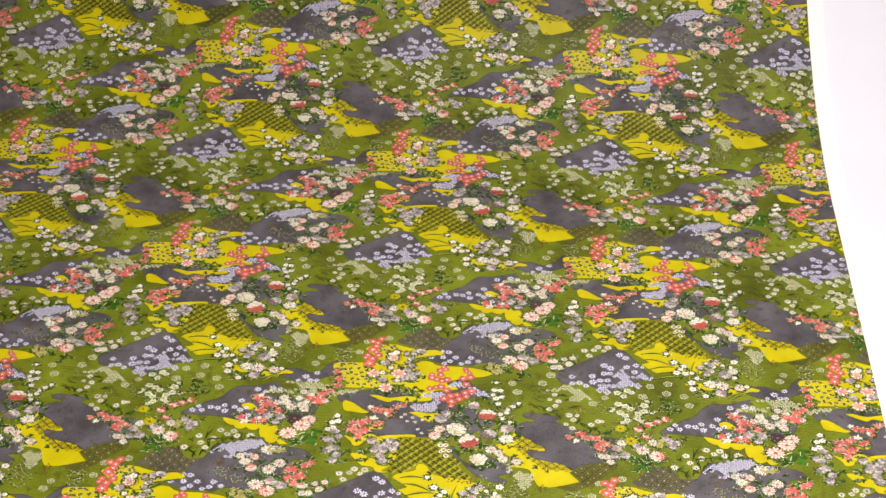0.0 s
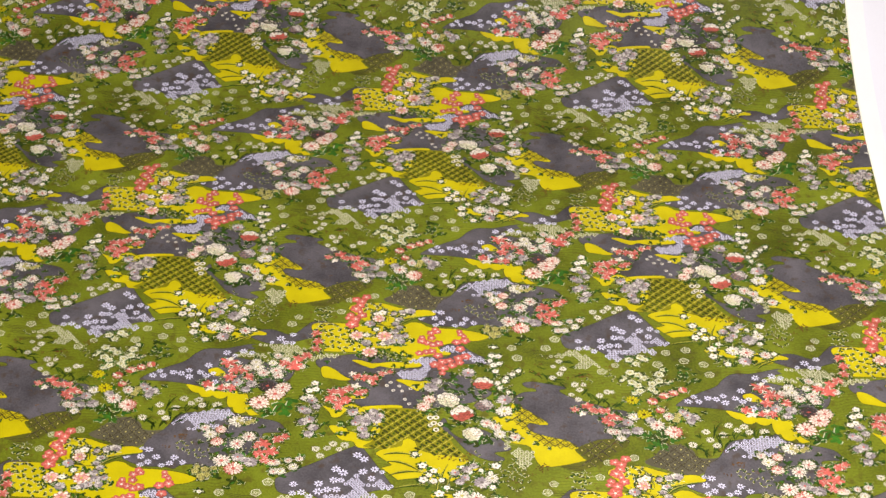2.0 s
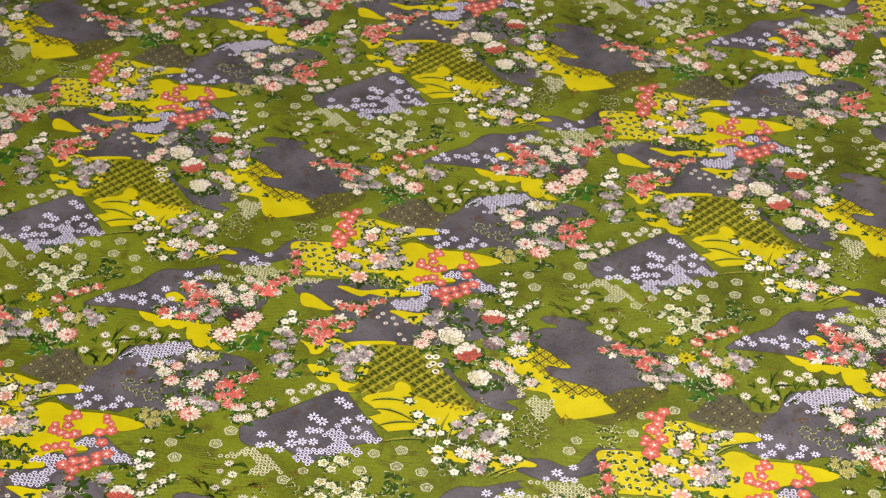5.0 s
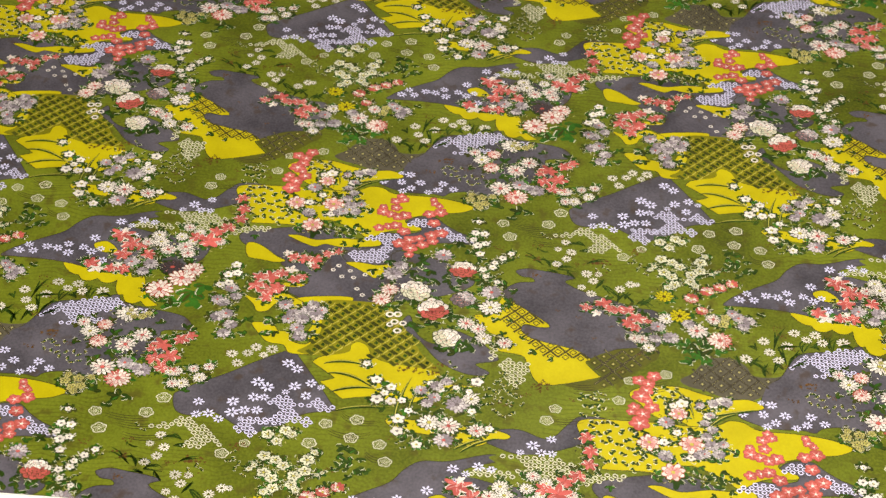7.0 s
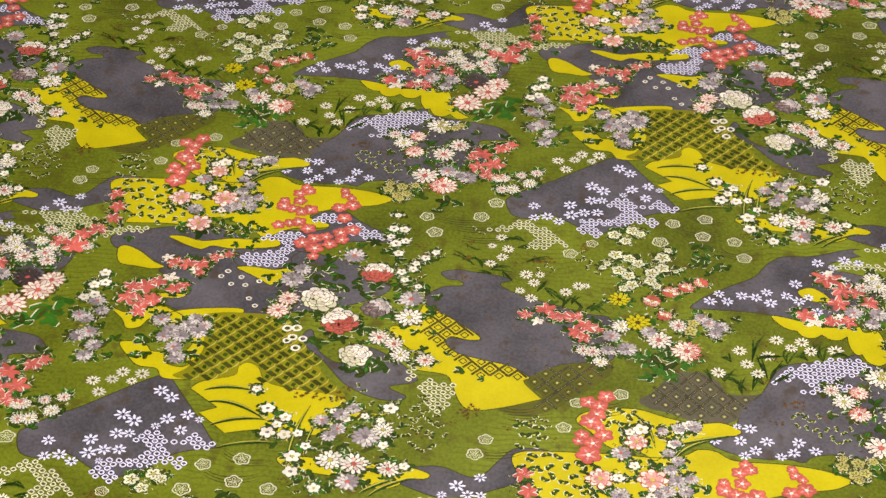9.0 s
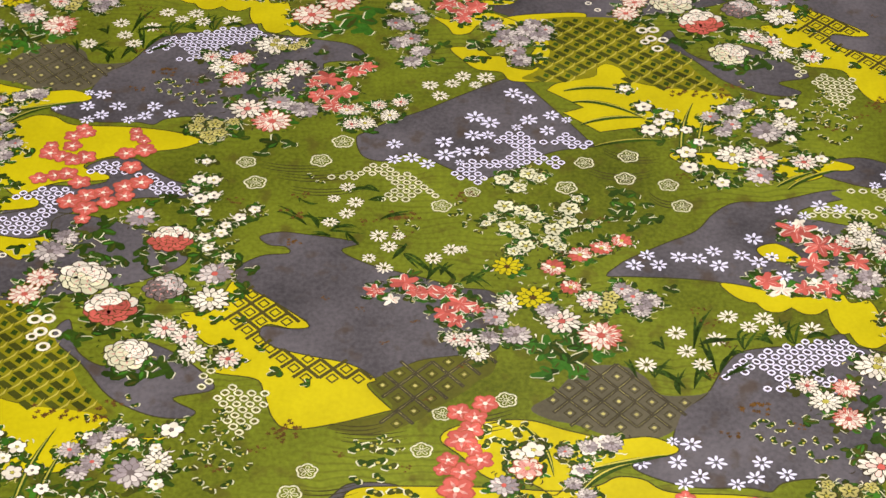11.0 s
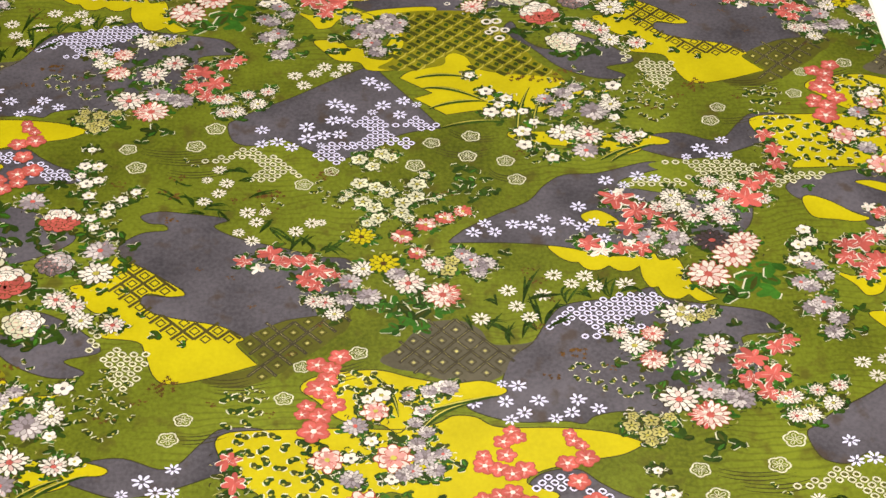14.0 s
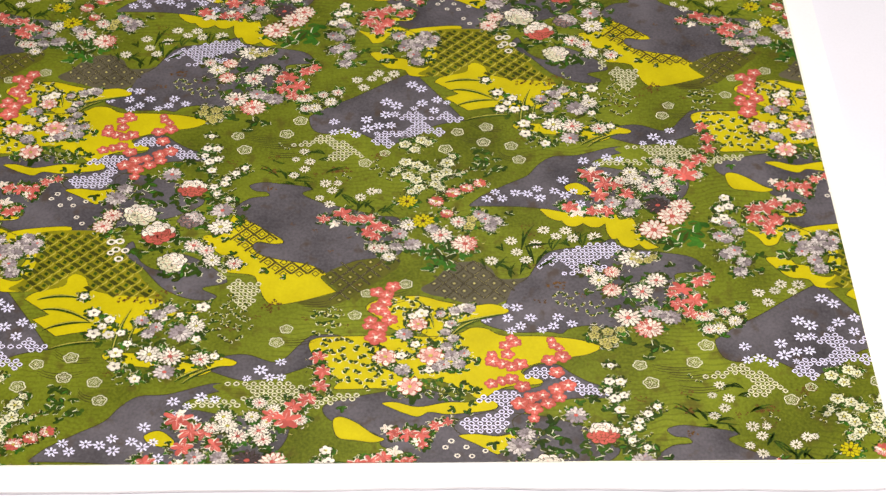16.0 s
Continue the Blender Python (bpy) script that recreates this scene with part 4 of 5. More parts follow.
strokes('brush', ((-37.5, 79.9), (-29.5, 76.9), (-17.9, 79.3), (-32.4, 75.8), (-21.6, 72.9), (-11.6, 77.4), (-28.9, 70.7), (-19.7, 67.8), (-8.2, 72.1), (54.7, 87.5), (60.6, 82.2), (69.8, 84.5), (49.9, 79.8), (57.3, 74.7), (67.9, 79.1), (65.9, 70.7), (68.7, 65.7), (76.2, 67.8), (-10.8, -5.6), (-4.3, -7), (0.5, -4.6), (-9.4, -7.9), (-1.7, -9.2), (5.8, -6.8), (18.4, -3.5), (24.7, -2.6), (29.9, -0.2), (17.2, -5.9), (23.5, -4.9), (28.7, -3.3), (137.8, 91.5), (143.8, 90.4), (150.7, 93.4)))
blooms('brown', ((-43.1, 67.2, 2.4), (-25.8, 69.7, 2.4), (-7.2, 60, 2.3), (1.8, 56.2, 2.6), (74.9, 32.5, 2), (80.9, 22.1, 1.9), (10.3, 4.1, 1.6), (17.7, 14.1, 1.6), (-28.1, -10.5, 2), (-9, -11.6, 1.8), (5, -15, 1.8), (42.1, 50.3, 2), (52.4, 62.2, 2.4), (75.5, 79.2, 2.1),))
blooms('leafgilt', ((-36.9, 64.4, 1.2), (-34.8, 62, 1.2), (-41, 52.4, 1.2), (-43, 51.3, 1.2), (-23.6, 77, 1.2), (-21, 74.6, 1.2), (2.9, 60.2, 1.2), (5.2, 58.8, 1.2), (0.2, 58.1, 1.2), (39.2, 48.3, 1.2), (40.9, 50.3, 1.2), (78.4, 77.2, 1.2), (80.4, 74.8, 1.2),))
blooms('leafdark', ((-76.7, 32.9, 3.3), (-72.1, 36.6, 3.1), (-64.1, 46.1, 3.1), (-75.4, 20.7, 3), (-64, 17.5, 2.7), (-57.6, 26.2, 3), (-50.6, 33.5, 3.1), (-49.1, 40.8, 2.8), (-61, 67.9, 2.7), (-64.9, 65.8, 2.4), (-42.6, 26.6, 2.5), (-35.9, 26.7, 1.9), (-35.4, 43, 2.6),))
blooms('leafdark', ((101.4, 14.1, 2.2), (107.3, 9.4, 2.1), (110.2, 3, 2.4), (104.7, -8, 2.3), (119.9, 6.4, 2.7), (120.3, -6.2, 2.6), (114.1, 3, 2.1),))
blooms('leafdark', ((-52.4, 119.9, 3.2), (-43.1, 110.4, 2.9), (-36, 104.6, 2.9), (-58.1, 114.8, 2.6), (-46.8, 103.2, 2.5), (-31.6, 121.6, 2.3),))
strokes('grass', ((62.8, 11.7), (64.3, 15), (67.1, 17.6), (58.7, 11.6), (57.6, 14.9), (55.7, 16.6), (75.9, 11.2), (74.9, 15.3), (72.4, 17.7), (84.7, 20.5), (86.4, 23.9), (88.8, 26.7), (95.9, 24.1), (94.9, 27.6), (94.1, 29.3)))
strokes('grass', ((-9.4, 52), (-11.1, 54.9), (-13.5, 56.9), (-0.5, 47.5), (0.7, 51.3), (3.4, 52.4), (8.3, 40.2), (9.5, 43.9), (12.6, 45.5), (-7.9, 68.1), (-5, 70.1), (-2.8, 69.2), (-16.8, 54.9), (-19.2, 56.8), (-21.4, 56.3)))
blooms('stargroup', ((-4, -28.6, 3.6), (-2, -35.2, 3.9), (-2.7, -41.2, 3.5), (-7.2, -46.7, 4.3), (-11.7, -49.7, 4),))
blooms('leafdark', ((-14.2, -46, 2.3), (0.7, -44.3, 2.3), (5.6, -50.7, 2.3), (-17.9, -52.5, 2.3), (19, -34.5, 2.4), (39.6, -30.7, 2.4),))
blooms('mumwhite', ((-18.9, -51, 3), (-14.4, -54.1, 3), (-23.9, -48.2, 3), (-20.9, -56.3, 2.6), (-9.3, -55.5, 3),))
blooms('leafgilt', ((38.6, -41.7, 1.5), (41.9, -43.7, 1.5), (44.4, -41.8, 1.5), (41, -45.7, 1.5), (36.8, -44.7, 1.5), (46, -44.8, 1.5),))
blooms('brown', ((2.7, 62.1, 3.5), (18.1, 71.4, 2.8), (-21.8, -4, 3.2), (85.1, 3.4, 3.3), (93.6, -1.3, 2.2), (76.7, 12.7, 2.2),))
blooms('leafdark', ((63.5, 112.9, 1.9), (69.5, 104.8, 2.2), (75.5, 100.3, 2.2), (79.7, 85.9, 2.5), (87.1, 91.5, 2.5), (100.4, 86.3, 2.5), (106.8, 89.8, 2.2), (112.1, 83.3, 1.9), (96.6, 100.8, 2.2),))
blooms('mumgrey', ((85, 102.8, 2.9), (87.9, 96.7, 2.8), (94.9, 107.7, 2.6),))
blooms('bud', ((113.3, 86.6, 2.2), (81, 92.4, 2.2), (105.9, 94.2, 2.2),))
blooms('leafgilt', ((114.1, 109.3, 1.5), (111.3, 105.7, 1.5), (117.2, 114.1, 1.5), (109.6, 111.6, 1.5), (124.1, 102.6, 1.4),))
blooms('leafgilt', ((-59.7, 2.9, 1.2), (-57.3, 0.5, 1.2), (-59.9, -2.7, 1.2), (-63.4, -4.3, 1.2), (-54.5, -4.1, 1.2), (-51.5, -6.4, 1.2), (-60.7, -8.1, 1.1), (-64.8, -6.7, 1.1), (-67.6, -2.9, 1.2),))
blooms('bud', ((-59.9, -5.8, 1.8), (-66.4, -8.2, 1.8), (-62, -11.1, 1.9), (-56, -9.5, 1.8), (-50.7, -10.9, 1.8),))
rings('lavender', ((78, 13.7), (80.1, 15.9), (84.9, 19.3), (94.2, 22.1), (101.1, 24), (108.5, 24.5), (111.6, 21.5), (116.8, 18.9), (124.8, 19), (124.3, 16.4), (115.7, 16.5), (109.3, 17.4), (103.1, 16.3), (102.4, 13), (107.4, 12.1), (107.6, 8.3), (101.6, 8.2), (99, 9.7), (94.4, 8.7), (88.2, 7.6), (88.4, 9.2), (91.9, 12.2), (88, 14.7), (84, 13.3), (78.7, 10.5)))
rings('lavender', ((25.5, 90.6), (29, 94.5), (32.6, 95.4), (36.1, 92.4), (40.6, 92), (44.5, 94.8), (51.2, 91.4), (51.1, 88.3), (45.9, 89.9), (39.9, 90.2), (36.1, 89.7), (36.8, 87.1), (42, 85.5), (43.9, 84.2), (41.9, 81.2), (36.7, 82.3), (30.8, 80.5), (25.1, 80.8), (25.1, 83.8), (29.3, 85.2), (30, 89.2)))
rings('lavender', ((13, 78.5), (15.1, 81.9), (18.8, 83.3), (25.5, 84.7), (26, 82.1), (22.1, 80.3), (23.4, 74.9), (20.4, 74), (16, 76.8)))
rings('cream', ((-19.8, 76.1), (-12.3, 79.2), (-6.5, 81.5), (-0.5, 80.3), (4.2, 75.8), (11, 71.7), (10.6, 69.7), (4.4, 70.8), (3.7, 67.9), (1.8, 65.4), (0.2, 67.4), (-5.6, 68.1), (-5.2, 70.2), (-2.2, 72.3), (-6.2, 76.8), (-12.1, 76.3)))
rings('cream', ((114.7, 118.6), (118.6, 121.1), (127.2, 119.9), (126.7, 112.6), (122.7, 106.9), (120.5, 109.2), (119.1, 112), (117.3, 114.8)))
rings('cream', ((110.7, 128.4), (114.1, 127.5), (114.3, 124.5), (112.3, 119.5), (111.1, 122)))
blooms('spark', ((30.4, 111.4, 2.8), (34.3, 108.8, 2.7), (19.7, 101.1, 2.9), (23.9, 98.9, 3.1), (34.5, 100.2, 2.8), (31.2, 97.2, 1.8), (40.9, 102.2, 2.6), (45.1, 100.5, 1.7), (39.7, 96, 2.6), (19.4, 93.6, 2.7), (23.3, 93.9, 2.3), (11.4, 90.8, 2.9), (11.8, 85.7, 3), (16.5, 87.1, 2.7), (21.4, 87.5, 2.6), (-2.1, 89.6, 2.4), (-1.9, 83.5, 2.4), (2.9, 84.3, 2.7), (7.2, 82, 2.5), (15.8, 82.8, 1.5),))
blooms('spark', ((100.3, 67.2, 2.6), (105.5, 65.3, 1.9), (110.2, 69, 2.6), (115.1, 68.1, 2.2), (101.3, 62.2, 1.4), (107.9, 59.4, 2.6), (91.2, 56.7, 2.6), (80.7, 52.1, 2.4), (60.4, 46.9, 2.5), (66.5, 47.1, 2.4), (63.7, 50.4, 2.2), (71.8, 50, 2.5), (76.6, 49.5, 2.5), (81.6, 47.4, 2.7), (91.6, 48.7, 2.5), (87.6, 50.9, 2.4), (97.5, 44.1, 2.5), (95.2, 50.6, 2.1),))
blooms('spark', ((130.5, 80.4, 2.8), (125.8, 76.9, 1.9), (134, 77.3, 2.5), (137.7, 83.9, 2.2), (138.1, 77.2, 2.1),))
blooms('spark', ((65.5, -6.1, 1.7), (69.6, -6.8, 2.5), (57.9, -12.2, 2.2), (66.1, -11.8, 2.5), (74.7, -11.5, 2.5), (70.7, -15.3, 2.4), (84.8, -11.4, 2.5), (82.9, -15.4, 2.4), (90, -14.4, 2.3), (78.7, -17.2, 2.1), (67.1, -17.4, 2.1),))
blooms('plum', ((-41.6, 81.6, 2.8), (-38.3, 73.9, 3.2), (-21.6, 82.7, 3.1), (-16.2, 90.2, 3.2), (11.3, 66.4, 2.9), (19.3, 71.7, 2.3), (49.3, 83.5, 2.8), (44.1, 74, 3.1), (61.3, 86.3, 3), (59.9, 77.7, 3), (71.2, 75.6, 2.9), (74.1, 67.9, 2.9), (135.5, 92.6, 2.9), (13.3, 0.1, 2.5), (28, 4.4, 2.8), (9, -10, 2.7), (-16.2, -16.2, 2.6),))
blooms('aster', ((-13.7, 72.7, 2.3), (-16.9, 68.5, 1.9), (-11.1, 67.2, 2.5), (-13.2, 63.1, 2.4), (-17.3, 59.9, 2.4), (-4.4, 55.4, 2.7), (-1.6, 51.6, 2.5), (0.6, 55.5, 2), (14.2, 51, 2.5), (9.7, 48, 2.5), (-6.4, 47.7, 2.1), (-2.4, 44.4, 2.5), (16.9, 51.2, 1.7),))
blooms('aster', ((68.9, 25.2, 2.8), (78.5, 23.7, 2.9), (82, 30.7, 2.8), (86.7, 27.6, 2.4), (90.6, 30.3, 2.8), (93.2, 26.6, 2.7), (101.6, 27.2, 3), (71, 19.7, 2.6), (74.3, 15.9, 2.6), (61.1, 15.5, 2.9),))
blooms('aster', ((6.8, 114.2, 2.7), (9.7, 109.7, 2.7), (13.1, 115.1, 2.4), (16, 118.3, 2.7), (22.6, 117.9, 2.9), (19.8, 114.7, 2.1),))
blooms('creamplum', ((27.5, 76.6, 2.5), (34.2, 78.9, 2.5), (31.5, 73.6, 2.2), (37.1, 77.3, 1.9), (27.8, 66.7, 2.6), (32.4, 65.2, 2.3), (35.7, 62.9, 2.4), (28.7, 59.2, 2.6), (32.1, 56.9, 2.4), (33.2, 52.7, 2.4), (40.4, 58.6, 2.6), (39.9, 54.7, 2.3), (44.6, 66.1, 2.8), (44.3, 61.1, 2.6), (49, 59.8, 1), (51, 60.8, 0.9), (46.8, 69.8, 1.5), (23.1, 60.3, 1.3), (24.7, 62.1, 1.3), (42, 52.5, 1.7), (30, 50.7, 1.7),))
blooms('sunny', ((28.4, 45.6, 4.3), (34.7, 35.5, 4.9),))
blooms('stargroup', ((-4.5, 36.5, 2.9), (3.1, 39.5, 3.7), (8.8, 36.7, 3.1), (13.1, 36.8, 3.4), (16.8, 33, 3.9), (13.3, 30.2, 3.6), (15.9, 27.7, 3.1), (21.2, 31.3, 2), (5.8, 36.3, 2.5),))
blooms('starwhite', ((0, 34.1, 2.7), (10.1, 37.3, 1.9), (18.7, 32.1, 1.9),))
blooms('mumcoral', ((40, 45.6, 3.5), (46.8, 50.1, 3.4), (52.3, 52.5, 3.1), (57.6, 55.1, 3), (44.1, 39.2, 3),))
blooms('mumgrey', ((25.5, 29.1, 3.6), (30.4, 23.6, 3.9), (24, 22.7, 2.9), (59.3, 36.5, 3.3), (63.6, 35.3, 3.1), (61.1, 32, 2.7), (56.7, 38.8, 2.7), (38.1, 31.6, 3.2),))
blooms('mumwhite', ((29, 33.6, 3.7), (15.7, 22, 2.8), (18.9, 21.7, 3.2), (21.4, 17.6, 3), (48.6, 35, 3.7), (41.6, 28.2, 5.1),))
blooms('gildplum', ((52.6, 32.8, 3), (53.9, 36.4, 2.5),))
blooms('mumblush', ((50.9, 24, 5.6),))
blooms('mumwhite', ((-39.9, 130.9, 5.4), (-31.5, 120.3, 4.5), (-37.3, 115, 4.9), (-53.4, 120.5, 4.3), (-57, 124.9, 3.2), (-43.9, 102.8, 5.7),))
blooms('mumblush', ((-48.9, 115.7, 4.1), (-48, 124.4, 3.5), (-36.5, 97.9, 5.8),))
blooms('mumgrey', ((-35.4, 105.8, 3.9), (-27.8, 102.9, 4.3), (-31.7, 104.2, 2.8),))
blooms('mumwhite', ((-10.7, 97.7, 3.2), (-14.3, 97.2, 2.8), (-14.2, 103.2, 3.1), (-4, 101.1, 3.1), (-1.2, 106.7, 2.7), (-7.3, 105.2, 2.5), (-16.1, 102.7, 2.5),))
blooms('stargroup', ((-24.5, 109, 3.8), (-22.3, 116.3, 4.4), (-17.9, 110.4, 4.7), (-20.5, 104.9, 3.7), (-15.4, 119.4, 3.8), (-11.6, 121.9, 2.9), (-16, 103.4, 2.8), (-26.1, 113.8, 2.5),))
blooms('gildplum', ((-57.2, 95, 2.6), (-53.6, 91.9, 2.6), (-52, 96.4, 2.6), (-50.3, 92.9, 2.4), (-52.6, 90.1, 2.1), (-47.1, 97.4, 2), (-56.5, 97.9, 1.8),))
blooms('gildplum', ((113.2, 16.8, 2), (116.3, 16.1, 2.2), (118, 14.9, 1.8), (121.4, 15.3, 2.2), (116, 18.2, 1.4), (123.7, 17, 1.8),))
blooms('leafdark', ((38.9, 79, 2.1), (56.9, 68.9, 2.6), (59.5, 64, 2.6), (64.8, 68.1, 2.3), (67.4, 63.1, 2.6), (60.7, 60, 2.3), (58.6, 73.1, 1.8), (54.4, 62.9, 2), (63.4, 62, 2),))
blooms('leaffresh', ((37.9, 21.2, 3.4), (42.6, 22.2, 3.2), (46.5, 20.6, 2.9), (50.3, 18.1, 3.2), (54.4, 19.9, 2.9), (34.6, 20.3, 2.9), (37.1, 12.1, 3.4), (31.9, 21.1, 2.6), (40.4, 15.4, 2.4), (44.9, 13.1, 2.6),))
lattice('weave', ((-116.4, 28.8), (-113.2, 30.8), (-104.1, 31.6), (-88.5, 30.4), (-82, 22.5), (-74.8, 11.9), (-70.6, 5.4), (-63.4, -1.6), (-71.6, -1), (-81.2, 0.1), (-90.5, 2.8), (-93.7, 8.2), (-97.6, 10.2), (-100.5, 8.3), (-101.6, 4.5), (-112.2, 1.7), (-122, 3), (-117.8, 6.8), (-113.9, 14.3), (-114.9, 22.6)))
rings('lavender', ((53.9, -47.5), (57.2, -45.1), (64, -43.7), (70.6, -45.2), (69.6, -48.6), (66.3, -50), (64.9, -54.6), (65.6, -57.9), (60.7, -61.1), (52.3, -61.9), (46.8, -58.9), (48.5, -55.9), (54.5, -54.3), (60.6, -52.3), (62.3, -50.9), (58.3, -48.9)))
rings('lavender', ((70.6, -38), (74.6, -34.4), (79.4, -33.2), (83.4, -34.9), (81.2, -38.6), (75.4, -39.3)))
rings('lavender', ((83.7, -37.1), (88.8, -38.1), (93.6, -41.3), (101.2, -43.8), (99.7, -46.4), (92.2, -46.4), (86.5, -43.4)))
blooms('leafdark', ((38.6, -41.9, 2.6), (44.7, -41.9, 2.6), (48.8, -40.7, 2.6), (41.6, -46.7, 2.6), (46.7, -46.7, 2.6), (51.7, -49.1, 2.2), (44.6, -51.4, 2.2), (50.6, -52.7, 2.2), (36.6, -45.5, 2.4), (53.8, -43.7, 2.2), (40.7, -38.8, 2),))
blooms('leafgilt', ((-0.7, -21.1, 1.9), (3.5, -20.6, 1.9), (7, -21.7, 1.9), (9.4, -24.7, 1.9), (4.2, -25.2, 1.9), (0.6, -26.7, 1.9), (5.8, -28.7, 1.9), (8.9, -31.2, 1.8), (11.9, -28.2, 1.9), (13.9, -24.3, 1.9), (2.8, -30.6, 1.8), (-0.7, -31.9, 1.8), (5.9, -34.4, 1.8), (10.1, -35.6, 1.8), (13.3, -32.7, 1.8), (16.2, -34.7, 1.8), (7.1, -38.5, 1.8), (11.4, -39.3, 1.8), (15.2, -38.6, 1.8), (18.3, -37.1, 1.8), (20.8, -40.1, 1.8), (13.9, -42.4, 1.6), (22.4, -37.6, 1.6), (17.2, -31.2, 1.6), (-2.2, -23.6, 1.7), (4.5, -39.5, 1.6),))
blooms('leafgilt', ((24.2, -4, 1.9), (27.3, -2.7, 1.9), (30.1, -4.8, 1.9), (26.3, -6.6, 1.9), (28.8, -8, 1.9), (31.6, -2.7, 1.7), (23.8, -7.9, 1.7), (22, -5.3, 1.7), (-5.3, -10.3, 2.1), (-2.2, -9.1, 2.1), (1, -10.4, 2.1), (-0.6, -13.5, 2.1), (-3.5, -14.2, 2.1), (2.2, -14.8, 1.9), (-5, -18.1, 1.7), (-0.4, -17.6, 1.7),))
blooms('cherry', ((17.3, 0.6, 2.8), (20.9, -0.8, 2.6), (23.2, 3.2, 2.8), (19.9, -4.2, 2.8), (17.8, -7.1, 3.4), (15, -12.5, 2.3), (22.1, -12.3, 2.9), (18.4, -15.7, 2.9), (17, -20.2, 3.8), (13.8, -15.1, 1.9), (20.4, -9.5, 2.1),))
blooms('cherry', ((64.8, -24.1, 2.5), (67, -21.1, 2.1), (68.6, -22.9, 2.1), (59.8, -31.1, 2.9), (65.3, -28.1, 2.5), (63.4, -32.3, 2.5), (69.6, -32.4, 2.9), (66.5, -33.6, 2.5), (59.5, -28.1, 1.9), (80.4, -30.7, 2.7), (85.3, -29.3, 2.9), (82.5, -24.2, 2.1), (81.6, -21.9, 1.7), (84.5, -25.7, 1.7), (59, -40.8, 2.4), (63.1, -39.6, 2.4), (66.2, -38.9, 2.7), (70.1, -42.1, 2.8), (72.9, -46.9, 2.8), (77.1, -45.8, 2.4), (82.3, -43.4, 2.8), (86.5, -41.8, 2.9), (82.8, -36.1, 2.7), (78.9, -49.3, 2.6), (68.8, -49.3, 3), (73.7, -51.7, 3), (83.1, -47, 2.4), (73.5, -55.6, 2),))
blooms('mumstar', ((20.6, -28.8, 4.9), (37.1, -28.4, 5.6), (29.5, -41.8, 5.3), (32.6, -14.2, 4.2),))
blooms('mumgrey', ((27.4, -18.8, 3.6), (26.8, -34.5, 3.5), (45, -28.5, 3.3), (41.8, -32.4, 2.9), (47.4, -32.2, 2.9), (43, -24.5, 2.7), (49.5, -27.5, 2.5), (45.5, -20.9, 2.5), (42.7, -17.9, 2.3), (45.2, -14, 2.1), (51.7, -7.1, 3), (46.4, -8.1, 2.5), (41.1, -9.6, 2.1), (39.6, -33.4, 2.7),))
blooms('bud', ((34.1, -9.3, 3.2), (26.4, -28.3, 2.5), (31.6, -23.4, 2.3), (36.7, -34.6, 2.3), (30.5, -10.6, 2.1),))
blooms('leafdark', ((78, -61, 3.6), (83.2, -64.4, 3.6), (77.4, -68.1, 3.1), (86.1, -69.9, 3.4), (70.7, -85.3, 3.1), (65.9, -85.7, 3.1), (105.3, -68.1, 3.6), (102.3, -58.8, 3.2), (96, -106, 3.9), (91.2, -104.4, 3.5), (102.8, -103.9, 3.5), (81.1, -95, 3), (87.9, -92.8, 2.6), (65.7, -60.5, 3.2), (59, -66, 2.7), (72.7, -56.6, 2.7), (104.5, -55.4, 2.7), (117.9, -79.5, 2.6), (80, -56, 3.2), (90.6, -66.3, 2.7), (104.9, -82.2, 2.6), (77.4, -93.8, 2.8), (72.7, -82, 2.6), (94.6, -87.7, 2.8), (96.9, -68.9, 2.6),))
blooms('mumgrey', ((110.4, -73.3, 4.8), (67.6, -66.8, 4.8), (70.7, -61.7, 3.4), (88.5, -54.2, 4.4),))
blooms('mumrose', ((67.3, -75.7, 4.1), (64.3, -81.2, 4.3),))
blooms('mumwhite', ((110.4, -81.7, 5.4), (100.8, -91.1, 4.2), (105.9, -93.6, 3.7), (108.5, -98.4, 3.9), (117.2, -100, 3.7),))
blooms('bud', ((102.7, -33.2, 1.7), (101.6, -40, 2.5), (105.6, -40.3, 2.5), (103, -47.3, 2.7), (104.3, -52.1, 2.4), (106.4, -46, 2.2), (110.1, -59.4, 2.2), (114.2, -53.8, 2.2), (117.8, -50.9, 2), (106.1, -61, 2.2), (111, -56.7, 1.9), (112.5, -67.5, 1.7), (107.5, -64.7, 1.9), (100.9, -44.1, 2),))
blooms('peony', ((97.6, -61.5, 6.5), (86.1, -84.8, 7.8),))
blooms('peonywhite', ((78.1, -75.3, 7.4), (93.1, -99.2, 6.3),))
blooms('peonygrey', ((98.7, -78.1, 5.9),))
blooms('ring', ((68.7, -89.1, 2.4), (72, -88.8, 2.4), (74.6, -93.4, 2.1), (71, -92.9, 2.3), (72.6, -97.5, 2.3), (69.2, -94.5, 1.9),))
blooms('ring', ((42, -66.9, 1.4), (44.1, -64.4, 1.5), (46.1, -70.3, 1.4), (49.3, -66.9, 1.4), (51.2, -70.5, 1.4), (53.4, -76.6, 1.4), (56, -79.8, 1.4), (55.9, -68.5, 1.4),))
blooms('mumgrey', ((24.5, -87.9, 3.5), (28.7, -92.1, 3.5), (32.6, -94.8, 3.5), (31, -99.5, 3.5), (34.3, -90.1, 3.5), (38.3, -92.8, 3.5), (26.8, -95.3, 3.3), (32.8, -103.8, 3.5), (36.3, -86.9, 3.1), (40.2, -89.6, 2.8),))
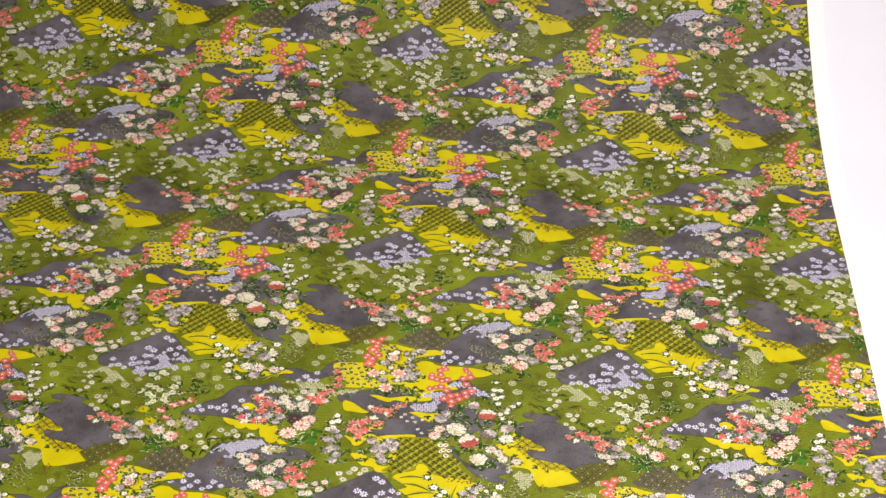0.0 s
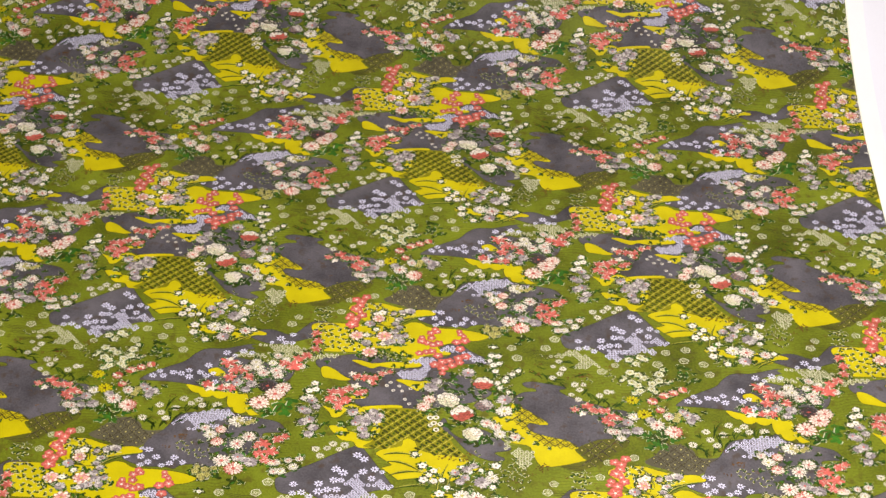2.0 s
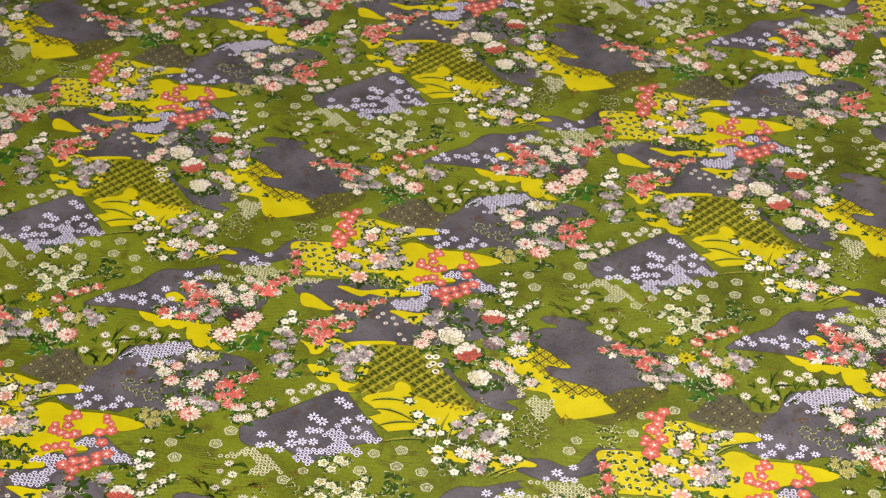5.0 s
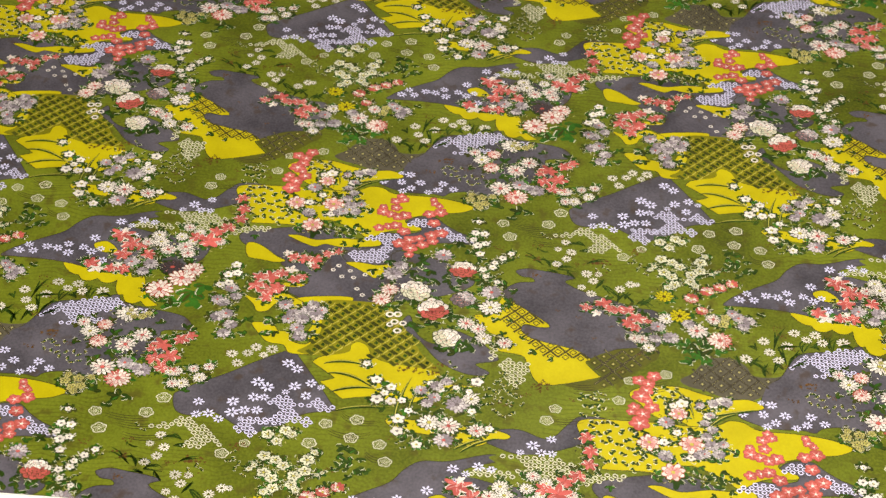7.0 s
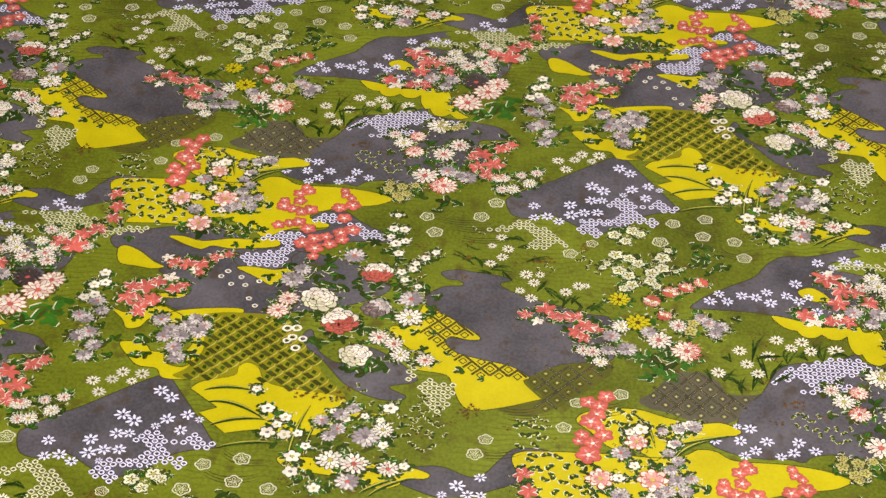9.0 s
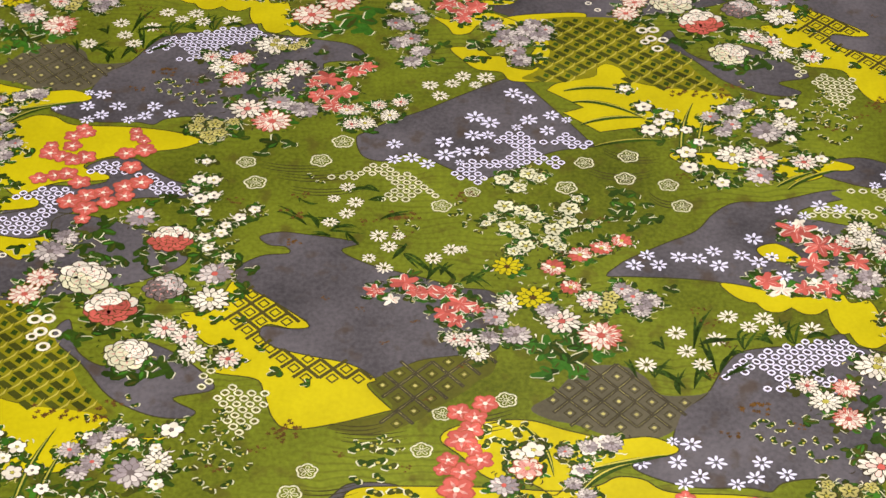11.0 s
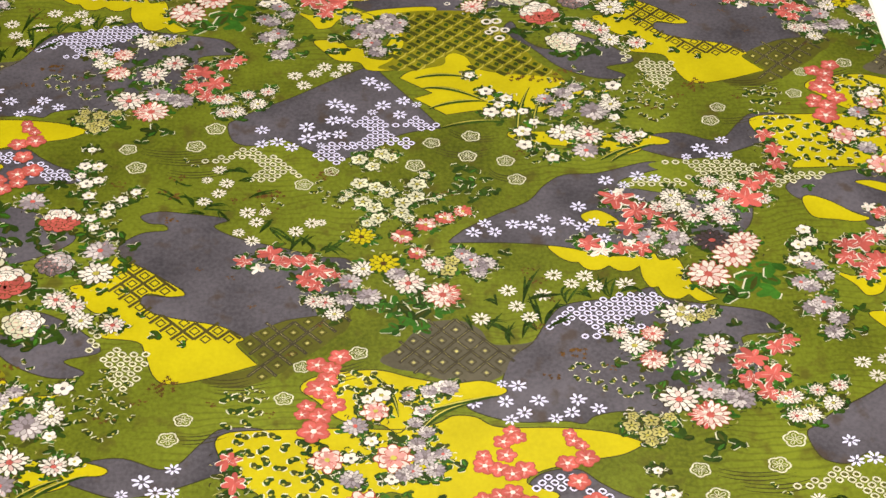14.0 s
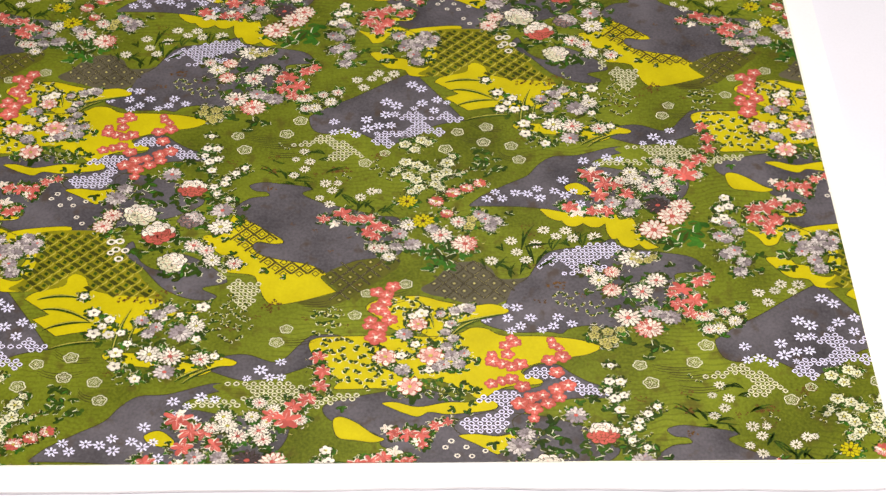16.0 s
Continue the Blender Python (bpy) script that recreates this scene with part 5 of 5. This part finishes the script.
blooms('mumgrey', ((0.5, -80.8, 3.3), (-1.7, -88.8, 3.3), (-2.7, -96.5, 3.5), (0.6, -94.7, 3.3), (3.5, -100.4, 3.3), (1.3, -105.1, 3.2), (-4.3, -87.5, 3.1), (3.2, -85.2, 2.8),))
blooms('leafdark', ((7.2, -98.6, 2.8), (9.4, -104.4, 2.8), (10.5, -96.8, 2.6), (20, -97.5, 3), (18.7, -103.6, 2.5), (22.1, -103.2, 2.8), (36, -102, 2.8), (21.6, -85.1, 2.4), (4.3, -91.3, 2.3), (38.9, -97.3, 2.3),))
blooms('stargroup', ((10.9, -78.3, 4.3), (16.1, -73.1, 4.8), (20.6, -70.8, 3.4), (16.2, -80.9, 4.8), (15.6, -84.7, 3.3), (26.4, -73.7, 3.6), (29.5, -71.9, 2.4), (20, -79, 3.8), (11.3, -73.5, 3.4),))
blooms('starwhite', ((23.9, -68.5, 3.1), (13.8, -81.5, 2.1),))
blooms('stargroup', ((24, -61.1, 3.2), (29, -61.6, 3.6), (34, -61.8, 3.6), (38.4, -58.1, 2.9), (43.1, -56.4, 2.2), (34, -65.7, 2.4),))
blooms('starwhite', ((21.3, -59, 2.4), (32.2, -64.6, 2.2), (39.8, -57.4, 1.9),))

# leaves round the flowers, in sprays of a dozen flowers each
order = sorted(LEAVES)
for k in range(0, len(order), 12):
    d = Draw()
    for x, y, r in order[k:k + 12]:
        d.marks.append((len(d.verts), len(d.faces)))
        tuft(d, x, y, r, 0.42 + rng.uniform(0, 0.2))
        d.flatten(d.marks[-1][0], y)
    d.done("leaf_spray", "dark green leaves with cream tendrils", single="leaf_tuft")

# ---- the print repeated over the sheet, each row shifted by half a repeat, cut at the edges ----


def place_motif(name, label, verts, faces, slots, inks, cut, du, dv, shared, kind=""):
    us, vs = [p[0] + du for p in verts], [p[1] + dv for p in verts]
    if min(us) > RIGHT or max(us) < LEFT or min(vs) > FAR or max(vs) < NEAR:
        return
    crosses = max(us) > RIGHT or min(us) < LEFT or max(vs) > FAR or min(vs) < NEAR
    if not crosses and max(vs) / 1000 <= BEND:
        me = shared.get("flat")
        if me is None:
            me = shared["flat"] = mesh_of(name, [(p[0] / 1000, p[1] / 1000, p[2] / 1000) for p in verts], faces, [INK[k] for k in inks], slots)
        ob = tagged(part(name, me, sheet, label), kind=kind)
        ob.location = (du / 1000, dv / 1000, 0)
        return
    me = mesh_of(name, [(u / 1000, v / 1000, p[2] / 1000) for u, v, p in zip(us, vs, verts)], faces, [INK[k] for k in inks], slots)
    planes = []
    if crosses:
        planes = [((RIGHT / 1000, 0, 0), (1, 0, 0), True), ((LEFT / 1000, 0, 0), (-1, 0, 0), True), ((0, NEAR / 1000, 0), (0, -1, 0), True), ((0, FAR / 1000, 0), (0, 1, 0), True)]
    if cut and max(vs) / 1000 > BEND:
        k0 = max(0, math.floor((min(vs) / 1000 - BEND) / STATION))
        k1 = math.ceil((min(max(vs), FAR) / 1000 - BEND) / STATION)
        planes += [((0, BEND + k * STATION, 0), (0, 1, 0), False) for k in range(k0, k1 + 1)]
    if planes:
        bm = bmesh.new()
        bm.from_mesh(me)
        for co, no, clear in planes:
            bmesh.ops.bisect_plane(bm, geom=bm.verts[:] + bm.edges[:] + bm.faces[:], dist=1e-7, plane_co=co, plane_no=no, clear_outer=clear)
        bm.to_mesh(me)
        bm.free()
    if max(vs) / 1000 > BEND:
        for v in me.vertices:
            v.co = lie(*v.co)
    if len(me.polygons):
        tagged(part(name, me, sheet, label), kind=kind)


CELLS = [(i, j) for j in range(-2, 7) for i in range(-6, 4) if (i + j) % 2 == 0]
CLOSE = {(0, 0), (-1, 1), (1, 1)}      # the repeats that the camera passes nearest: here each flower and leaf is a part of its own
for name, label, verts, faces, slots, inks, cut, single, marks in MOTIFS:
    kept, pieces = {}, []
    if single:
        ends = marks[1:] + [(len(verts), len(faces))]
        for (v0, f0), (v1, f1) in zip(marks, ends):
            pieces.append((single, label if len(marks) == 1 else "", verts[v0:v1], [tuple(k - v0 for k in f) for f in faces[f0:f1]], slots[f0:f1], inks, False, {}))
    for i, j in CELLS:
        du, dv = i * REPEAT / 2, j * ROW
        if pieces and (i, j) in CLOSE:
            for *piece, own in pieces:
                place_motif(*piece, du, dv, own)
        else:
            place_motif(name, label, verts, faces, slots, inks, cut, du, dv, kept, "" if cut else "stuff")
